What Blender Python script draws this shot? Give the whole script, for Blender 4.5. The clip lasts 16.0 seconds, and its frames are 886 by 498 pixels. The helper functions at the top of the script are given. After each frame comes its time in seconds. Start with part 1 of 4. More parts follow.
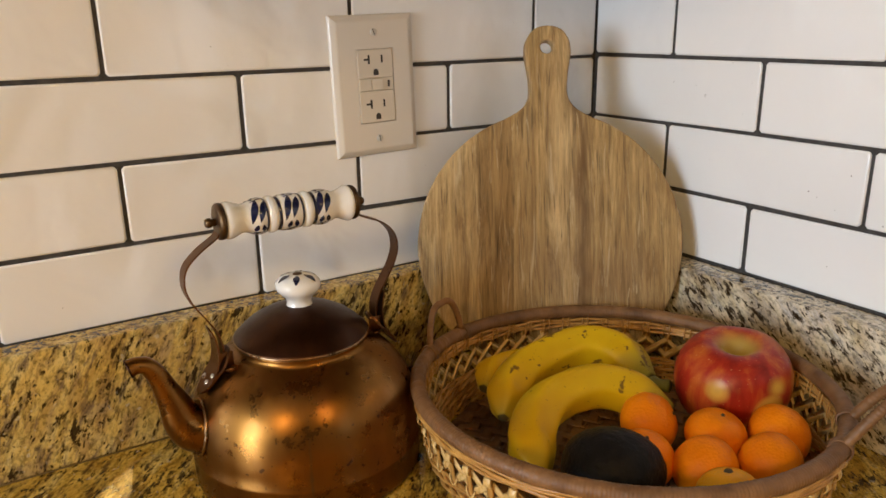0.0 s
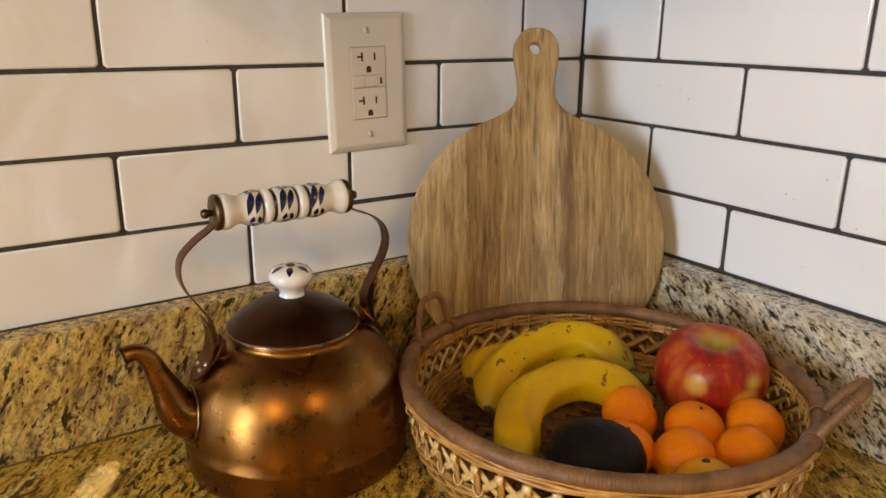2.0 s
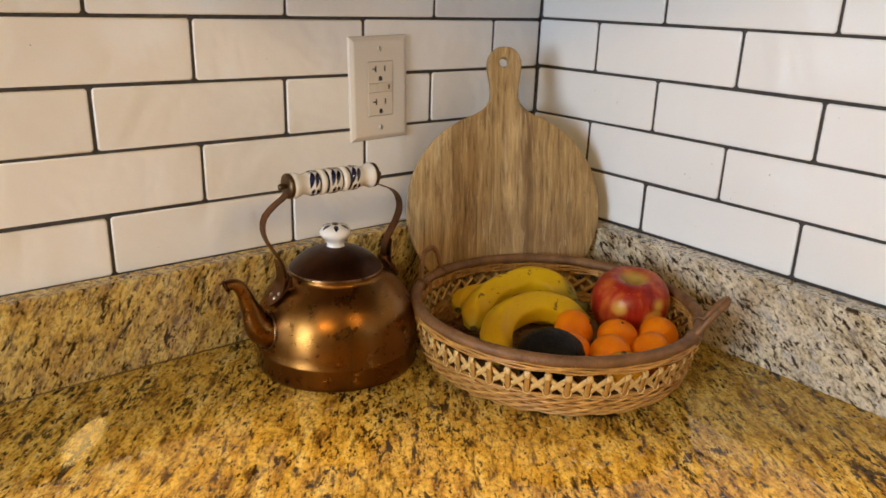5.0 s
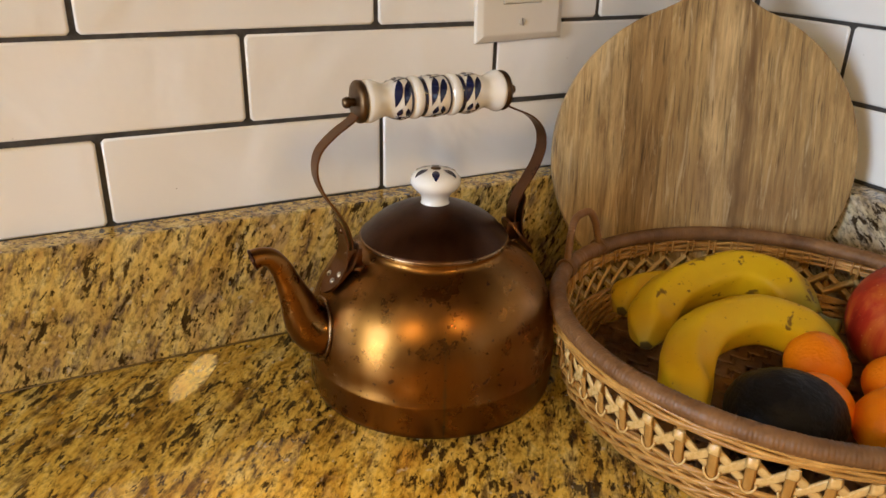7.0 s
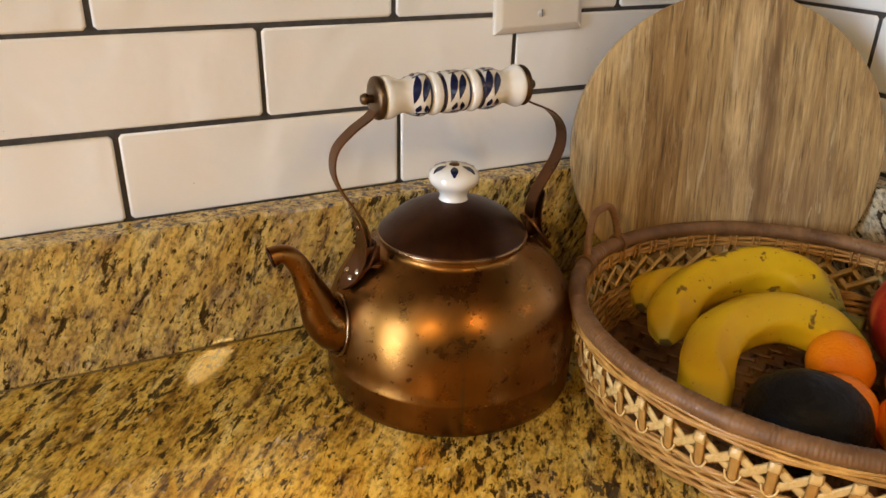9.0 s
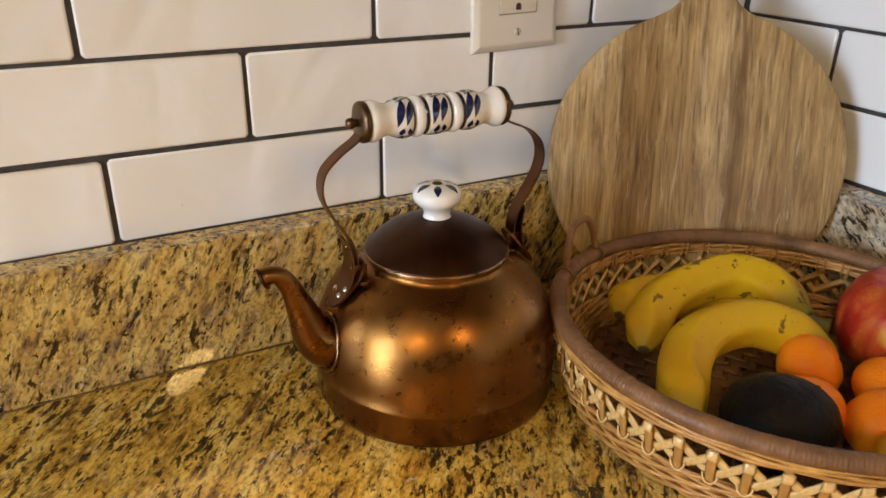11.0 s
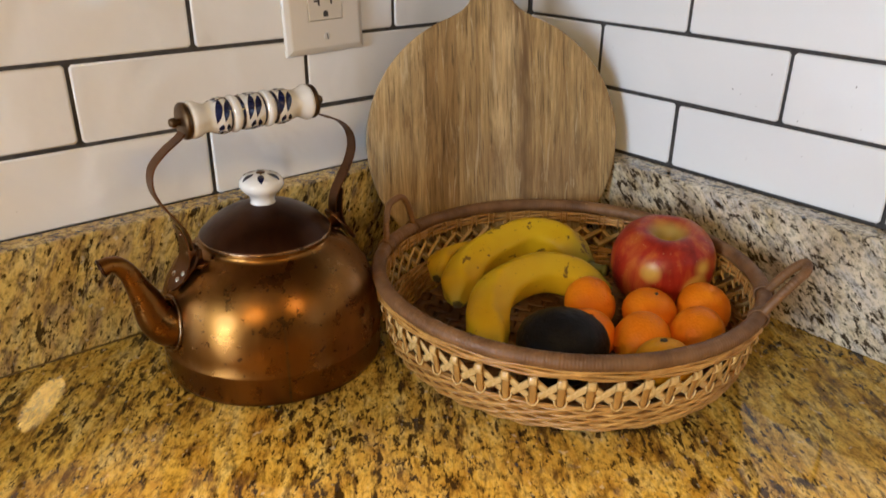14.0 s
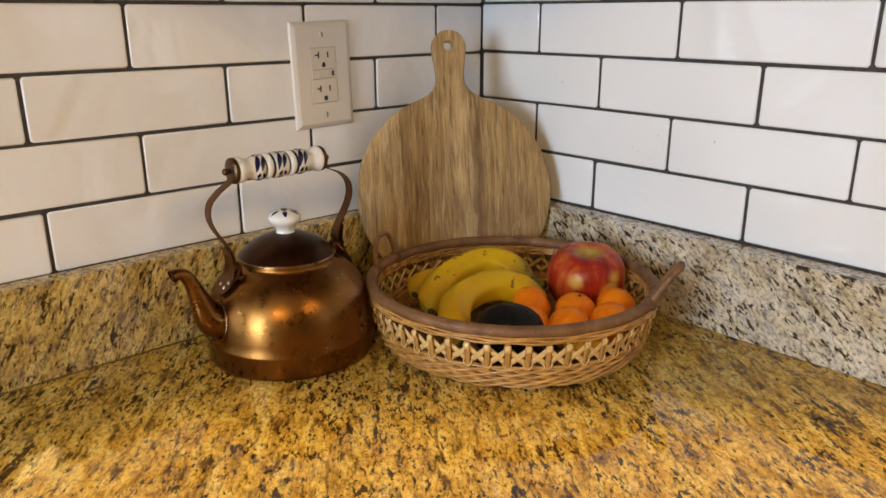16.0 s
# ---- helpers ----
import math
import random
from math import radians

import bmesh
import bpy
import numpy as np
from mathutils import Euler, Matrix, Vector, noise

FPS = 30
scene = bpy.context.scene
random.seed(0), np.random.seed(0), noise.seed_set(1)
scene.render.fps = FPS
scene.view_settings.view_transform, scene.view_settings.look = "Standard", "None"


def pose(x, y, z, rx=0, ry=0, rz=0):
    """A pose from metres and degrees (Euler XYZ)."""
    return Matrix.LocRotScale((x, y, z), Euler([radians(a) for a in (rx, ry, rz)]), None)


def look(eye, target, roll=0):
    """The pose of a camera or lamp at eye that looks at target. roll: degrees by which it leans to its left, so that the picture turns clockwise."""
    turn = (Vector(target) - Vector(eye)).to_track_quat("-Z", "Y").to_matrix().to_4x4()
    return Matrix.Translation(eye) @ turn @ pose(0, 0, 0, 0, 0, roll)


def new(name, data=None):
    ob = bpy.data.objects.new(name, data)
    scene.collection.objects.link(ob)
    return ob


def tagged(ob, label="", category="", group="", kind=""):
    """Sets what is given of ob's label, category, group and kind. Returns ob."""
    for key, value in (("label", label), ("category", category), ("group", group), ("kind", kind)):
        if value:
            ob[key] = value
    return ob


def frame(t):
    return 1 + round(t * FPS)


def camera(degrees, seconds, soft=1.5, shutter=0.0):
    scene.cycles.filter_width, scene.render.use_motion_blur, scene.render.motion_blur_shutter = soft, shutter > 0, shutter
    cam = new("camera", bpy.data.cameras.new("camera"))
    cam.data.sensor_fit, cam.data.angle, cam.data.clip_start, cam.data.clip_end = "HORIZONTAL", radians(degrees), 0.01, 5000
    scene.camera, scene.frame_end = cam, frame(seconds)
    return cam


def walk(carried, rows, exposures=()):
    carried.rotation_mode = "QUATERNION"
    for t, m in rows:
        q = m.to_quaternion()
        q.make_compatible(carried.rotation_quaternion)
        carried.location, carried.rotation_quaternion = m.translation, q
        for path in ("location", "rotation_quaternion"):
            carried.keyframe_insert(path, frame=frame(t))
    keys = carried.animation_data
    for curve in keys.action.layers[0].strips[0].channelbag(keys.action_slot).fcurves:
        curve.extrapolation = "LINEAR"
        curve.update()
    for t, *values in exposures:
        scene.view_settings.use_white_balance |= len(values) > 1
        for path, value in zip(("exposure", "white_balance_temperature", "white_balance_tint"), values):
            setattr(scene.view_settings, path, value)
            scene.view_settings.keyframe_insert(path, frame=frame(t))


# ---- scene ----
cam = camera(61.3, 16.0, shutter=0.5)
PATH = [
    (0, (-0.611, -0.635, 0.339), (0.419, 0.979, -0.24), -0.8),
    (0.5, (-0.618, -0.63, 0.339), (0.405, 0.985, -0.247), -0.3),
    (1, (-0.622, -0.635, 0.341), (0.403, 0.979, -0.247), 0.2),
    (1.5, (-0.621, -0.642, 0.341), (0.424, 0.959, -0.245), 0.7),
    (2, (-0.626, -0.643, 0.34), (0.448, 0.94, -0.242), 0.6),
    (2.5, (-0.689, -0.704, 0.357), (0.48, 0.815, -0.213), 0.9),
    (3, (-0.793, -0.792, 0.368), (0.428, 0.688, -0.199), 0.7),
    (3.2, (-0.809, -0.801, 0.367), (0.442, 0.652, -0.2), 0.6),
    (5.3, (-0.809, -0.797, 0.398), (0.339, 0.7, -0.266), 2.3),
    (5.5, (-0.793, -0.754, 0.373), (0.301, 0.774, -0.311), 2.4),
    (6, (-0.712, -0.627, 0.327), (0.27, 0.954, -0.406), 2.5),
    (6.5, (-0.657, -0.573, 0.316), (0.253, 1.032, -0.457), 2.3),
    (7, (-0.634, -0.552, 0.311), (0.218, 1.069, -0.493), 1.7),
    (7.5, (-0.629, -0.548, 0.313), (0.198, 1.076, -0.511), 1.3),
    (8, (-0.63, -0.546, 0.313), (0.181, 1.076, -0.53), 1.1),
    (8.5, (-0.632, -0.547, 0.316), (0.173, 1.075, -0.532), 1.2),
    (9, (-0.633, -0.544, 0.318), (0.177, 1.077, -0.529), 1.4),
    (11.5, (-0.644, -0.558, 0.336), (0.272, 1.01, -0.501), 0.5),
    (12, (-0.644, -0.614, 0.337), (0.382, 0.88, -0.508), 0.9),
    (12.5, (-0.656, -0.652, 0.35), (0.424, 0.795, -0.511), 0.7),
    (13, (-0.669, -0.659, 0.354), (0.458, 0.747, -0.514), 0.9),
    (13.5, (-0.664, -0.647, 0.348), (0.488, 0.745, -0.508), 0.9),
    (14, (-0.66, -0.637, 0.345), (0.508, 0.761, -0.48), 0.6),
    (14.5, (-0.692, -0.669, 0.362), (0.523, 0.749, -0.355), 0.3),
    (15, (-0.76, -0.739, 0.338), (0.476, 0.678, -0.343), -0.1),
    (15.5, (-0.798, -0.797, 0.348), (0.467, 0.617, -0.287), -0.2),
    (16, (-0.806, -0.803, 0.357), (0.475, 0.609, -0.246), -0.1),
]
# the clip's camera drifts a little in brightness and white balance
DRIFT = [(0, -0.40, 6350, 10), (3.2, -0.40, 6350, 10), (5.5, -0.48, 6250, 10), (7.5, -0.29, 6150, 10), (9.2, -0.27, 6100, 10),
         (11.5, -0.31, 5800, 10), (13, -0.42, 5800, 10), (15, -0.43, 6000, 10), (16, -0.48, 6000, 10)]
walk(cam, [(t, look(eye, target, roll)) for t, eye, target, roll in PATH], DRIFT)

# ---- world, daylight, lamps ----
world = bpy.data.worlds.new("sky")
scene.world = world
world.use_nodes = True
wn = world.node_tree.nodes
sky = wn.new("ShaderNodeTexSky")
sky.sky_type, sky.sun_disc = "NISHITA", False
sky.sun_elevation, sky.sun_rotation = radians(35), radians(200)
world.node_tree.links.new(sky.outputs["Color"], wn["Background"].inputs["Color"])
wn["Background"].inputs["Strength"].default_value = 0.08


def area_lamp(name, place, target, power, colour, size, size_y=None, disc=False, roll=0):
    data = bpy.data.lights.new(name, "AREA")
    data.energy, data.color, data.size = power, colour, size
    data.shape = "DISK" if disc else "RECTANGLE"
    if size_y:
        data.size_y = size_y
    if disc and size_y:
        data.shape = "ELLIPSE"
    ob = new(name, data)
    ob.matrix_world = look(place, target, roll)
    return ob


WARM, COOL = (1.0, 0.62, 0.185), (0.74, 0.86, 1.0)
area_lamp("window_daylight_west", (-3.02, -0.78, 0.56), (0.0, -0.45, 0.30), 84, COOL, 0.80, 1.05)
area_lamp("window_daylight_east", (0.10, -1.55, 0.55), (-1.0, -0.5, 0.3), 3.5, COOL, 0.66, 0.80)
area_lamp("pendant_lamp", (-0.405, -1.53, 0.97), (-0.45, -0.10, 0.10), 5.0, WARM, 0.180, 0.070, disc=True, roll=-36)
area_lamp("ceiling_lamp_near", (-0.72, -0.57, 1.47), (-0.72, -0.57, 0.0), 25, WARM, 0.20, disc=True)
area_lamp("ceiling_lamp_side", (-2.35, -1.90, 1.47), (-0.5, -0.1, 0.20), 41, WARM, 0.42, disc=True)


# ---- mesh helpers ----
def part(name, bm, material, parent=None, label="", smooth=True):
    me = bpy.data.meshes.new(name)
    bm.normal_update()
    bm.to_mesh(me)
    bm.free()
    if smooth:
        for p in me.polygons:
            p.use_smooth = True
    if material:
        me.materials.append(material)
    ob = new(name, me)
    if parent:
        ob.parent = parent
    if label:
        ob["label"] = label
    return ob


def thing(name, place, rz=0, label="", category="", group="", rx=0, ry=0):
    ob = new(name)
    ob.empty_display_size = 0.02
    ob.matrix_world = pose(*place, rx, ry, rz)
    return tagged(ob, label, category, group)


def sharp(ob, degrees=35):
    """Keep hard edges hard on a smooth mesh."""
    me = ob.data
    bm = bmesh.new()
    bm.from_mesh(me)
    for e in bm.edges:
        if len(e.link_faces) == 2 and e.calc_face_angle(0) > radians(degrees):
            e.smooth = False
    bm.to_mesh(me)
    bm.free()
    return ob


def box(bm, lo, hi, bevel=0.0, segs=2):
    c = [(a + b) / 2 for a, b in zip(lo, hi)]
    s = [abs(b - a) for a, b in zip(lo, hi)]
    made = bmesh.ops.create_cube(bm, size=1, matrix=Matrix.Translation(c) @ Matrix.Diagonal((*s, 1)))
    if bevel:
        edges = list({e for v in made["verts"] for e in v.link_edges})
        bmesh.ops.bevel(bm, geom=edges, offset=bevel, segments=segs, affect="EDGES", profile=0.5)
    return bm


def lathe(bm, profile, segs=48, axis="z", centre=(0, 0, 0)):
    """Turn (radius, height) pairs round an axis; a radius of 0 closes the end."""
    rings = []
    cx, cy, cz = centre
    for r, h in profile:
        if r < 1e-6:
            p = (cx, cy, cz + h) if axis == "z" else (cx + h, cy, cz)
            rings.append([bm.verts.new(p)])
            continue
        ring = []
        for i in range(segs):
            a = 2 * math.pi * i / segs
            c, s = r * math.cos(a), r * math.sin(a)
            ring.append(bm.verts.new((cx + c, cy + s, cz + h) if axis == "z" else (cx + h, cy + c, cz + s)))
        rings.append(ring)
    for a, b in zip(rings, rings[1:]):
        for i in range(segs):
            j = (i + 1) % segs
            if len(a) == 1 and len(b) == 1:
                continue
            if len(a) == 1:
                bm.faces.new((a[0], b[j], b[i]))
            elif len(b) == 1:
                bm.faces.new((a[i], a[j], b[0]))
            else:
                bm.faces.new((a[i], a[j], b[j], b[i]))
    bmesh.ops.recalc_face_normals(bm, faces=bm.faces[:])
    return bm


def spline(points, n):
    """n points of a smooth curve through the points given (Catmull-Rom)."""
    P = [Vector(p) for p in points]
    P = [P[0] * 2 - P[1]] + P + [P[-1] * 2 - P[-2]]
    out = []
    m = len(P) - 3
    for k in range(n):
        t = k / (n - 1) * m
        i = min(int(t), m - 1)
        f = t - i
        a, b, c, d = P[i:i + 4]
        out.append(0.5 * (2 * b + (c - a) * f + (2 * a - 5 * b + 4 * c - d) * f * f + (3 * b - a - 3 * c + d) * f ** 3))
    return out


def tube(bm, path, radii, sides=8, closed=False, flat=1.0, up=Vector((0, 0, 1)), caps=True, facet=0.0):
    """A tube along a path. flat: thickness across the up direction over the width."""
    n = len(path)
    if not hasattr(radii, "__len__"):
        radii = [radii] * n
    rings = []
    for i, p in enumerate(path):
        a = path[(i - 1) % n] if closed or i > 0 else path[i]
        b = path[(i + 1) % n] if closed or i < n - 1 else path[i]
        t = (b - a).normalized()
        s = t.cross(up)
        if s.length < 1e-4:
            s = t.cross(Vector((0.3, 0.9, 0.1)))
        s.normalize()
        w = s.cross(t)
        ring = []
        for k in range(sides):
            an = 2 * math.pi * k / sides
            r = radii[i] * (1 + facet * math.cos(5 * an))
            ring.append(bm.verts.new(p + s * (r * math.cos(an)) + w * (r * flat * math.sin(an))))
        rings.append(ring)
    for i in range(n if closed else n - 1):
        a, b = rings[i], rings[(i + 1) % n]
        for k in range(sides):
            j = (k + 1) % sides
            bm.faces.new((a[k], a[j], b[j], b[k]))
    if caps and not closed:
        bm.faces.new(rings[0][::-1])
        bm.faces.new(rings[-1])
    bmesh.ops.recalc_face_normals(bm, faces=bm.faces[:])
    return bm


# ---- materials ----
def material(name, colour=(0.8, 0.8, 0.8), rough=0.5, metal=0.0, coat=0.0, spec=0.5):
    m = bpy.data.materials.new(name)
    m.use_nodes = True
    b = m.node_tree.nodes["Principled BSDF"]
    b.inputs["Base Color"].default_value = (*colour, 1)
    b.inputs["Roughness"].default_value = rough
    b.inputs["Metallic"].default_value = metal
    b.inputs["Coat Weight"].default_value = coat
    b.inputs["Coat Roughness"].default_value = 0.06
    b.inputs["Specular IOR Level"].default_value = spec
    return m


class Nodes:
    """Short spellings for building node trees."""

    def __init__(self, m):
        self.t = m.node_tree
        self.b = m.node_tree.nodes["Principled BSDF"]
        self.co = self.t.nodes.new("ShaderNodeTexCoord").outputs["Object"]

    def put(self, value, socket):
        if hasattr(value, "links"):
            self.t.links.new(value, socket)
        else:
            socket.default_value = value

    def coords(self, scale=(1, 1, 1), turn=(0, 0, 0), shift=None, src=None):
        n = self.t.nodes.new("ShaderNodeMapping")
        n.inputs["Scale"].default_value = scale
        n.inputs["Rotation"].default_value = [radians(a) for a in turn]
        self.put(src or self.co, n.inputs["Vector"])
        if shift is not None:
            self.put(shift, n.inputs["Location"])
        return n.outputs[0]

    def grained(self, direction, stretch, shift=(0, 0, 0)):
        """Coordinates drawn out along a direction."""
        n = self.t.nodes.new("ShaderNodeMapping")
        n.vector_type = "TEXTURE"
        n.inputs["Location"].default_value = shift
        n.inputs["Rotation"].default_value = Vector(direction).to_track_quat("Y", "Z").to_euler()
        n.inputs["Scale"].default_value = (1, stretch, 1)
        self.put(self.co, n.inputs["Vector"])
        return n.outputs[0]

    def noise(self, scale, detail=4, rough=0.55, src=None, warp=0.0):
        n = self.t.nodes.new("ShaderNodeTexNoise")
        n.inputs["Scale"].default_value, n.inputs["Detail"].default_value = scale, detail
        n.inputs["Roughness"].default_value, n.inputs["Distortion"].default_value = rough, warp
        self.put(src or self.co, n.inputs["Vector"])
        return n.outputs["Fac"]

    def cells(self, scale, src=None, feature="F1", out="Distance"):
        n = self.t.nodes.new("ShaderNodeTexVoronoi")
        n.feature = feature
        n.inputs["Scale"].default_value = scale
        self.put(src or self.co, n.inputs["Vector"])
        return n.outputs[out]

    def wave(self, scale, warp=2.0, src=None, direction="X", detail=2):
        n = self.t.nodes.new("ShaderNodeTexWave")
        n.bands_direction = direction
        n.inputs["Scale"].default_value, n.inputs["Distortion"].default_value = scale, warp
        n.inputs["Detail"].default_value = detail
        self.put(src or self.co, n.inputs["Vector"])
        return n.outputs["Fac"]

    def ramp(self, fac, *stops):
        n = self.t.nodes.new("ShaderNodeValToRGB")
        while len(n.color_ramp.elements) < len(stops):
            n.color_ramp.elements.new(0.5)
        for e, (p, c) in zip(n.color_ramp.elements, stops):
            e.position = p
            e.color = (*c, 1) if hasattr(c, "__len__") else (c, c, c, 1)
        self.put(fac, n.inputs["Fac"])
        return n.outputs["Color"]

    def mix(self, fac, a, b, kind="MIX"):
        n = self.t.nodes.new("ShaderNodeMix")
        n.data_type, n.blend_type = "RGBA", kind
        for v, s in ((fac, n.inputs[0]), (a, n.inputs[6]), (b, n.inputs[7])):
            self.put((*v, 1) if isinstance(v, tuple) and len(v) == 3 else v, s)
        return n.outputs[2]

    def math(self, op, a, b=0.0):
        n = self.t.nodes.new("ShaderNodeMath")
        n.operation = op
        self.put(a, n.inputs[0])
        self.put(b, n.inputs[1])
        return n.outputs[0]

    def bump(self, height, distance, strength=1.0, after=None):
        n = self.t.nodes.new("ShaderNodeBump")
        n.inputs["Distance"].default_value, n.inputs["Strength"].default_value = distance, strength
        self.put(height, n.inputs["Height"])
        if after:
            self.put(after, n.inputs["Normal"])
        return n.outputs[0]

    def random(self):
        return self.t.nodes.new("ShaderNodeObjectInfo").outputs["Random"]

    def near(self, place, radius, soft):
        """1 close to a place of the object, 0 away from it."""
        n = self.t.nodes.new("ShaderNodeVectorMath")
        n.operation = "DISTANCE"
        self.put(self.co, n.inputs[0])
        n.inputs[1].default_value = place
        return self.ramp(n.outputs["Value"], (max(radius - soft, 0), 1.0), (radius + soft, 0.0))

    def out(self, colour=None, rough=None, normal=None, metal=None):
        for v, k in ((colour, "Base Color"), (rough, "Roughness"), (normal, "Normal"), (metal, "Metallic")):
            if v is not None:
                self.put(v, self.b.inputs[k])


def make_granite(name, wash, grain):
    """Flecked granite. wash: how far the golden ground gives way to cream and grey, high where daylight is painted in;
    grain: the way its flecks run.
    """
    m = material(name, rough=0.07)
    n = Nodes(m)
    base = n.ramp(n.noise(58, 7, 0.70, n.grained(grain, 3.2), 0.5), (0.30, (0.150, 0.078, 0.012)), (0.41, (0.450, 0.258, 0.032)),
                  (0.53, (0.670, 0.445, 0.076)), (0.70, (0.785, 0.615, 0.215)))
    grey = n.ramp(n.noise(28, 5, 0.62, n.grained(grain, 1.6, (3.1, 1.7, 0.4)), 0.8), (0.56, 0.0), (0.70, 0.38))
    base = n.mix(grey, base, (0.270, 0.222, 0.155))
    rust = n.ramp(n.noise(120, 5, 0.68, n.grained(grain, 4.2, (7.0, 2.0, 5.0))), (0.515, 0.0), (0.64, 0.85))
    base = n.mix(rust, base, (0.078, 0.032, 0.011))
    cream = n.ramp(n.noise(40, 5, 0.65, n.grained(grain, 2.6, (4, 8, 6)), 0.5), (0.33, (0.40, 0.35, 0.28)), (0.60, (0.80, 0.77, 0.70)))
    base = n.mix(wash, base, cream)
    tiny = n.ramp(n.noise(300, 3, 0.65, n.grained(grain, 1.8, (1, 2, 3))), (0.36, 0.32), (0.54, 1.0))
    base = n.mix(0.80, base, tiny, "MULTIPLY")
    dense = n.math("MULTIPLY", n.math("SUBTRACT", n.noise(15, 3, 0.5, n.grained(grain, 1.5, (1, 9, 2))), 0.5), 0.16)
    for size, stretch, shift, edge in ((140, 2.6, (2, 4, 8), 0.584), (250, 2.3, (6, 1, 3), 0.580), (112, 3.6, (9, 9, 1), 0.604)):
        fleck = n.math("ADD", n.noise(size, 5, 0.60, n.grained(grain, stretch, shift), 0.3), dense)
        base = n.mix(n.ramp(fleck, (edge, 0.0), (edge + 0.05, 0.95)), base, (0.028, 0.015, 0.006))
    pale = n.ramp(n.noise(170, 2, 0.5, n.grained(grain, 1.2, (5, 5, 5))), (0.67, 0.0), (0.74, 0.4))
    base = n.mix(pale, base, (0.70, 0.64, 0.50))
    n.out(base, n.ramp(n.noise(60, 3, 0.5), (0.3, 0.012), (0.7, 0.035)), n.bump(n.noise(6, 2, 0.5), 0.0003, 0.2))
    return m


def make_tile():
    m = material("white_glazed_ceramic", rough=0.09, coat=0.35)
    n = Nodes(m)
    r = n.random()
    shift = n.t.nodes.new("ShaderNodeCombineXYZ")
    for k, f in enumerate((17.0, 29.0, 41.0)):
        n.put(n.math("MULTIPLY", r, f), shift.inputs[k])
    g = n.coords((1, 1, 1), (0, 0, 0), shift.outputs[0])
    col = n.mix(r, (0.84, 0.83, 0.80), (0.88, 0.87, 0.845))
    speck = n.ramp(n.noise(260, 1, 0.4, g), (0.805, 0.0), (0.83, 0.8))
    col = n.mix(speck, col, (0.30, 0.26, 0.22))
    big = n.bump(n.noise(14, 2, 0.45, g, 0.5), 0.0080, 0.70)
    n.out(col, n.ramp(n.noise(25, 2, 0.5, g), (0.3, 0.04), (0.7, 0.09)), n.bump(n.noise(48, 2, 0.5, g), 0.0009, 0.5, big))
    return m


def make_grout():
    m = material("dark_grout", rough=0.92)
    n = Nodes(m)
    n.out(n.ramp(n.noise(140, 4, 0.6), (0.3, (0.032, 0.029, 0.027)), (0.7, (0.07, 0.063, 0.058))), normal=n.bump(n.noise(500, 3), 0.0006))
    return m


def make_plaster(name, colour):
    m = material(name, colour, rough=0.7)
    n = Nodes(m)
    dark = tuple(c * 0.9 for c in colour)
    n.out(n.mix(n.noise(3, 4), colour, dark), normal=n.bump(n.noise(180, 3), 0.0008, 0.4))
    return m


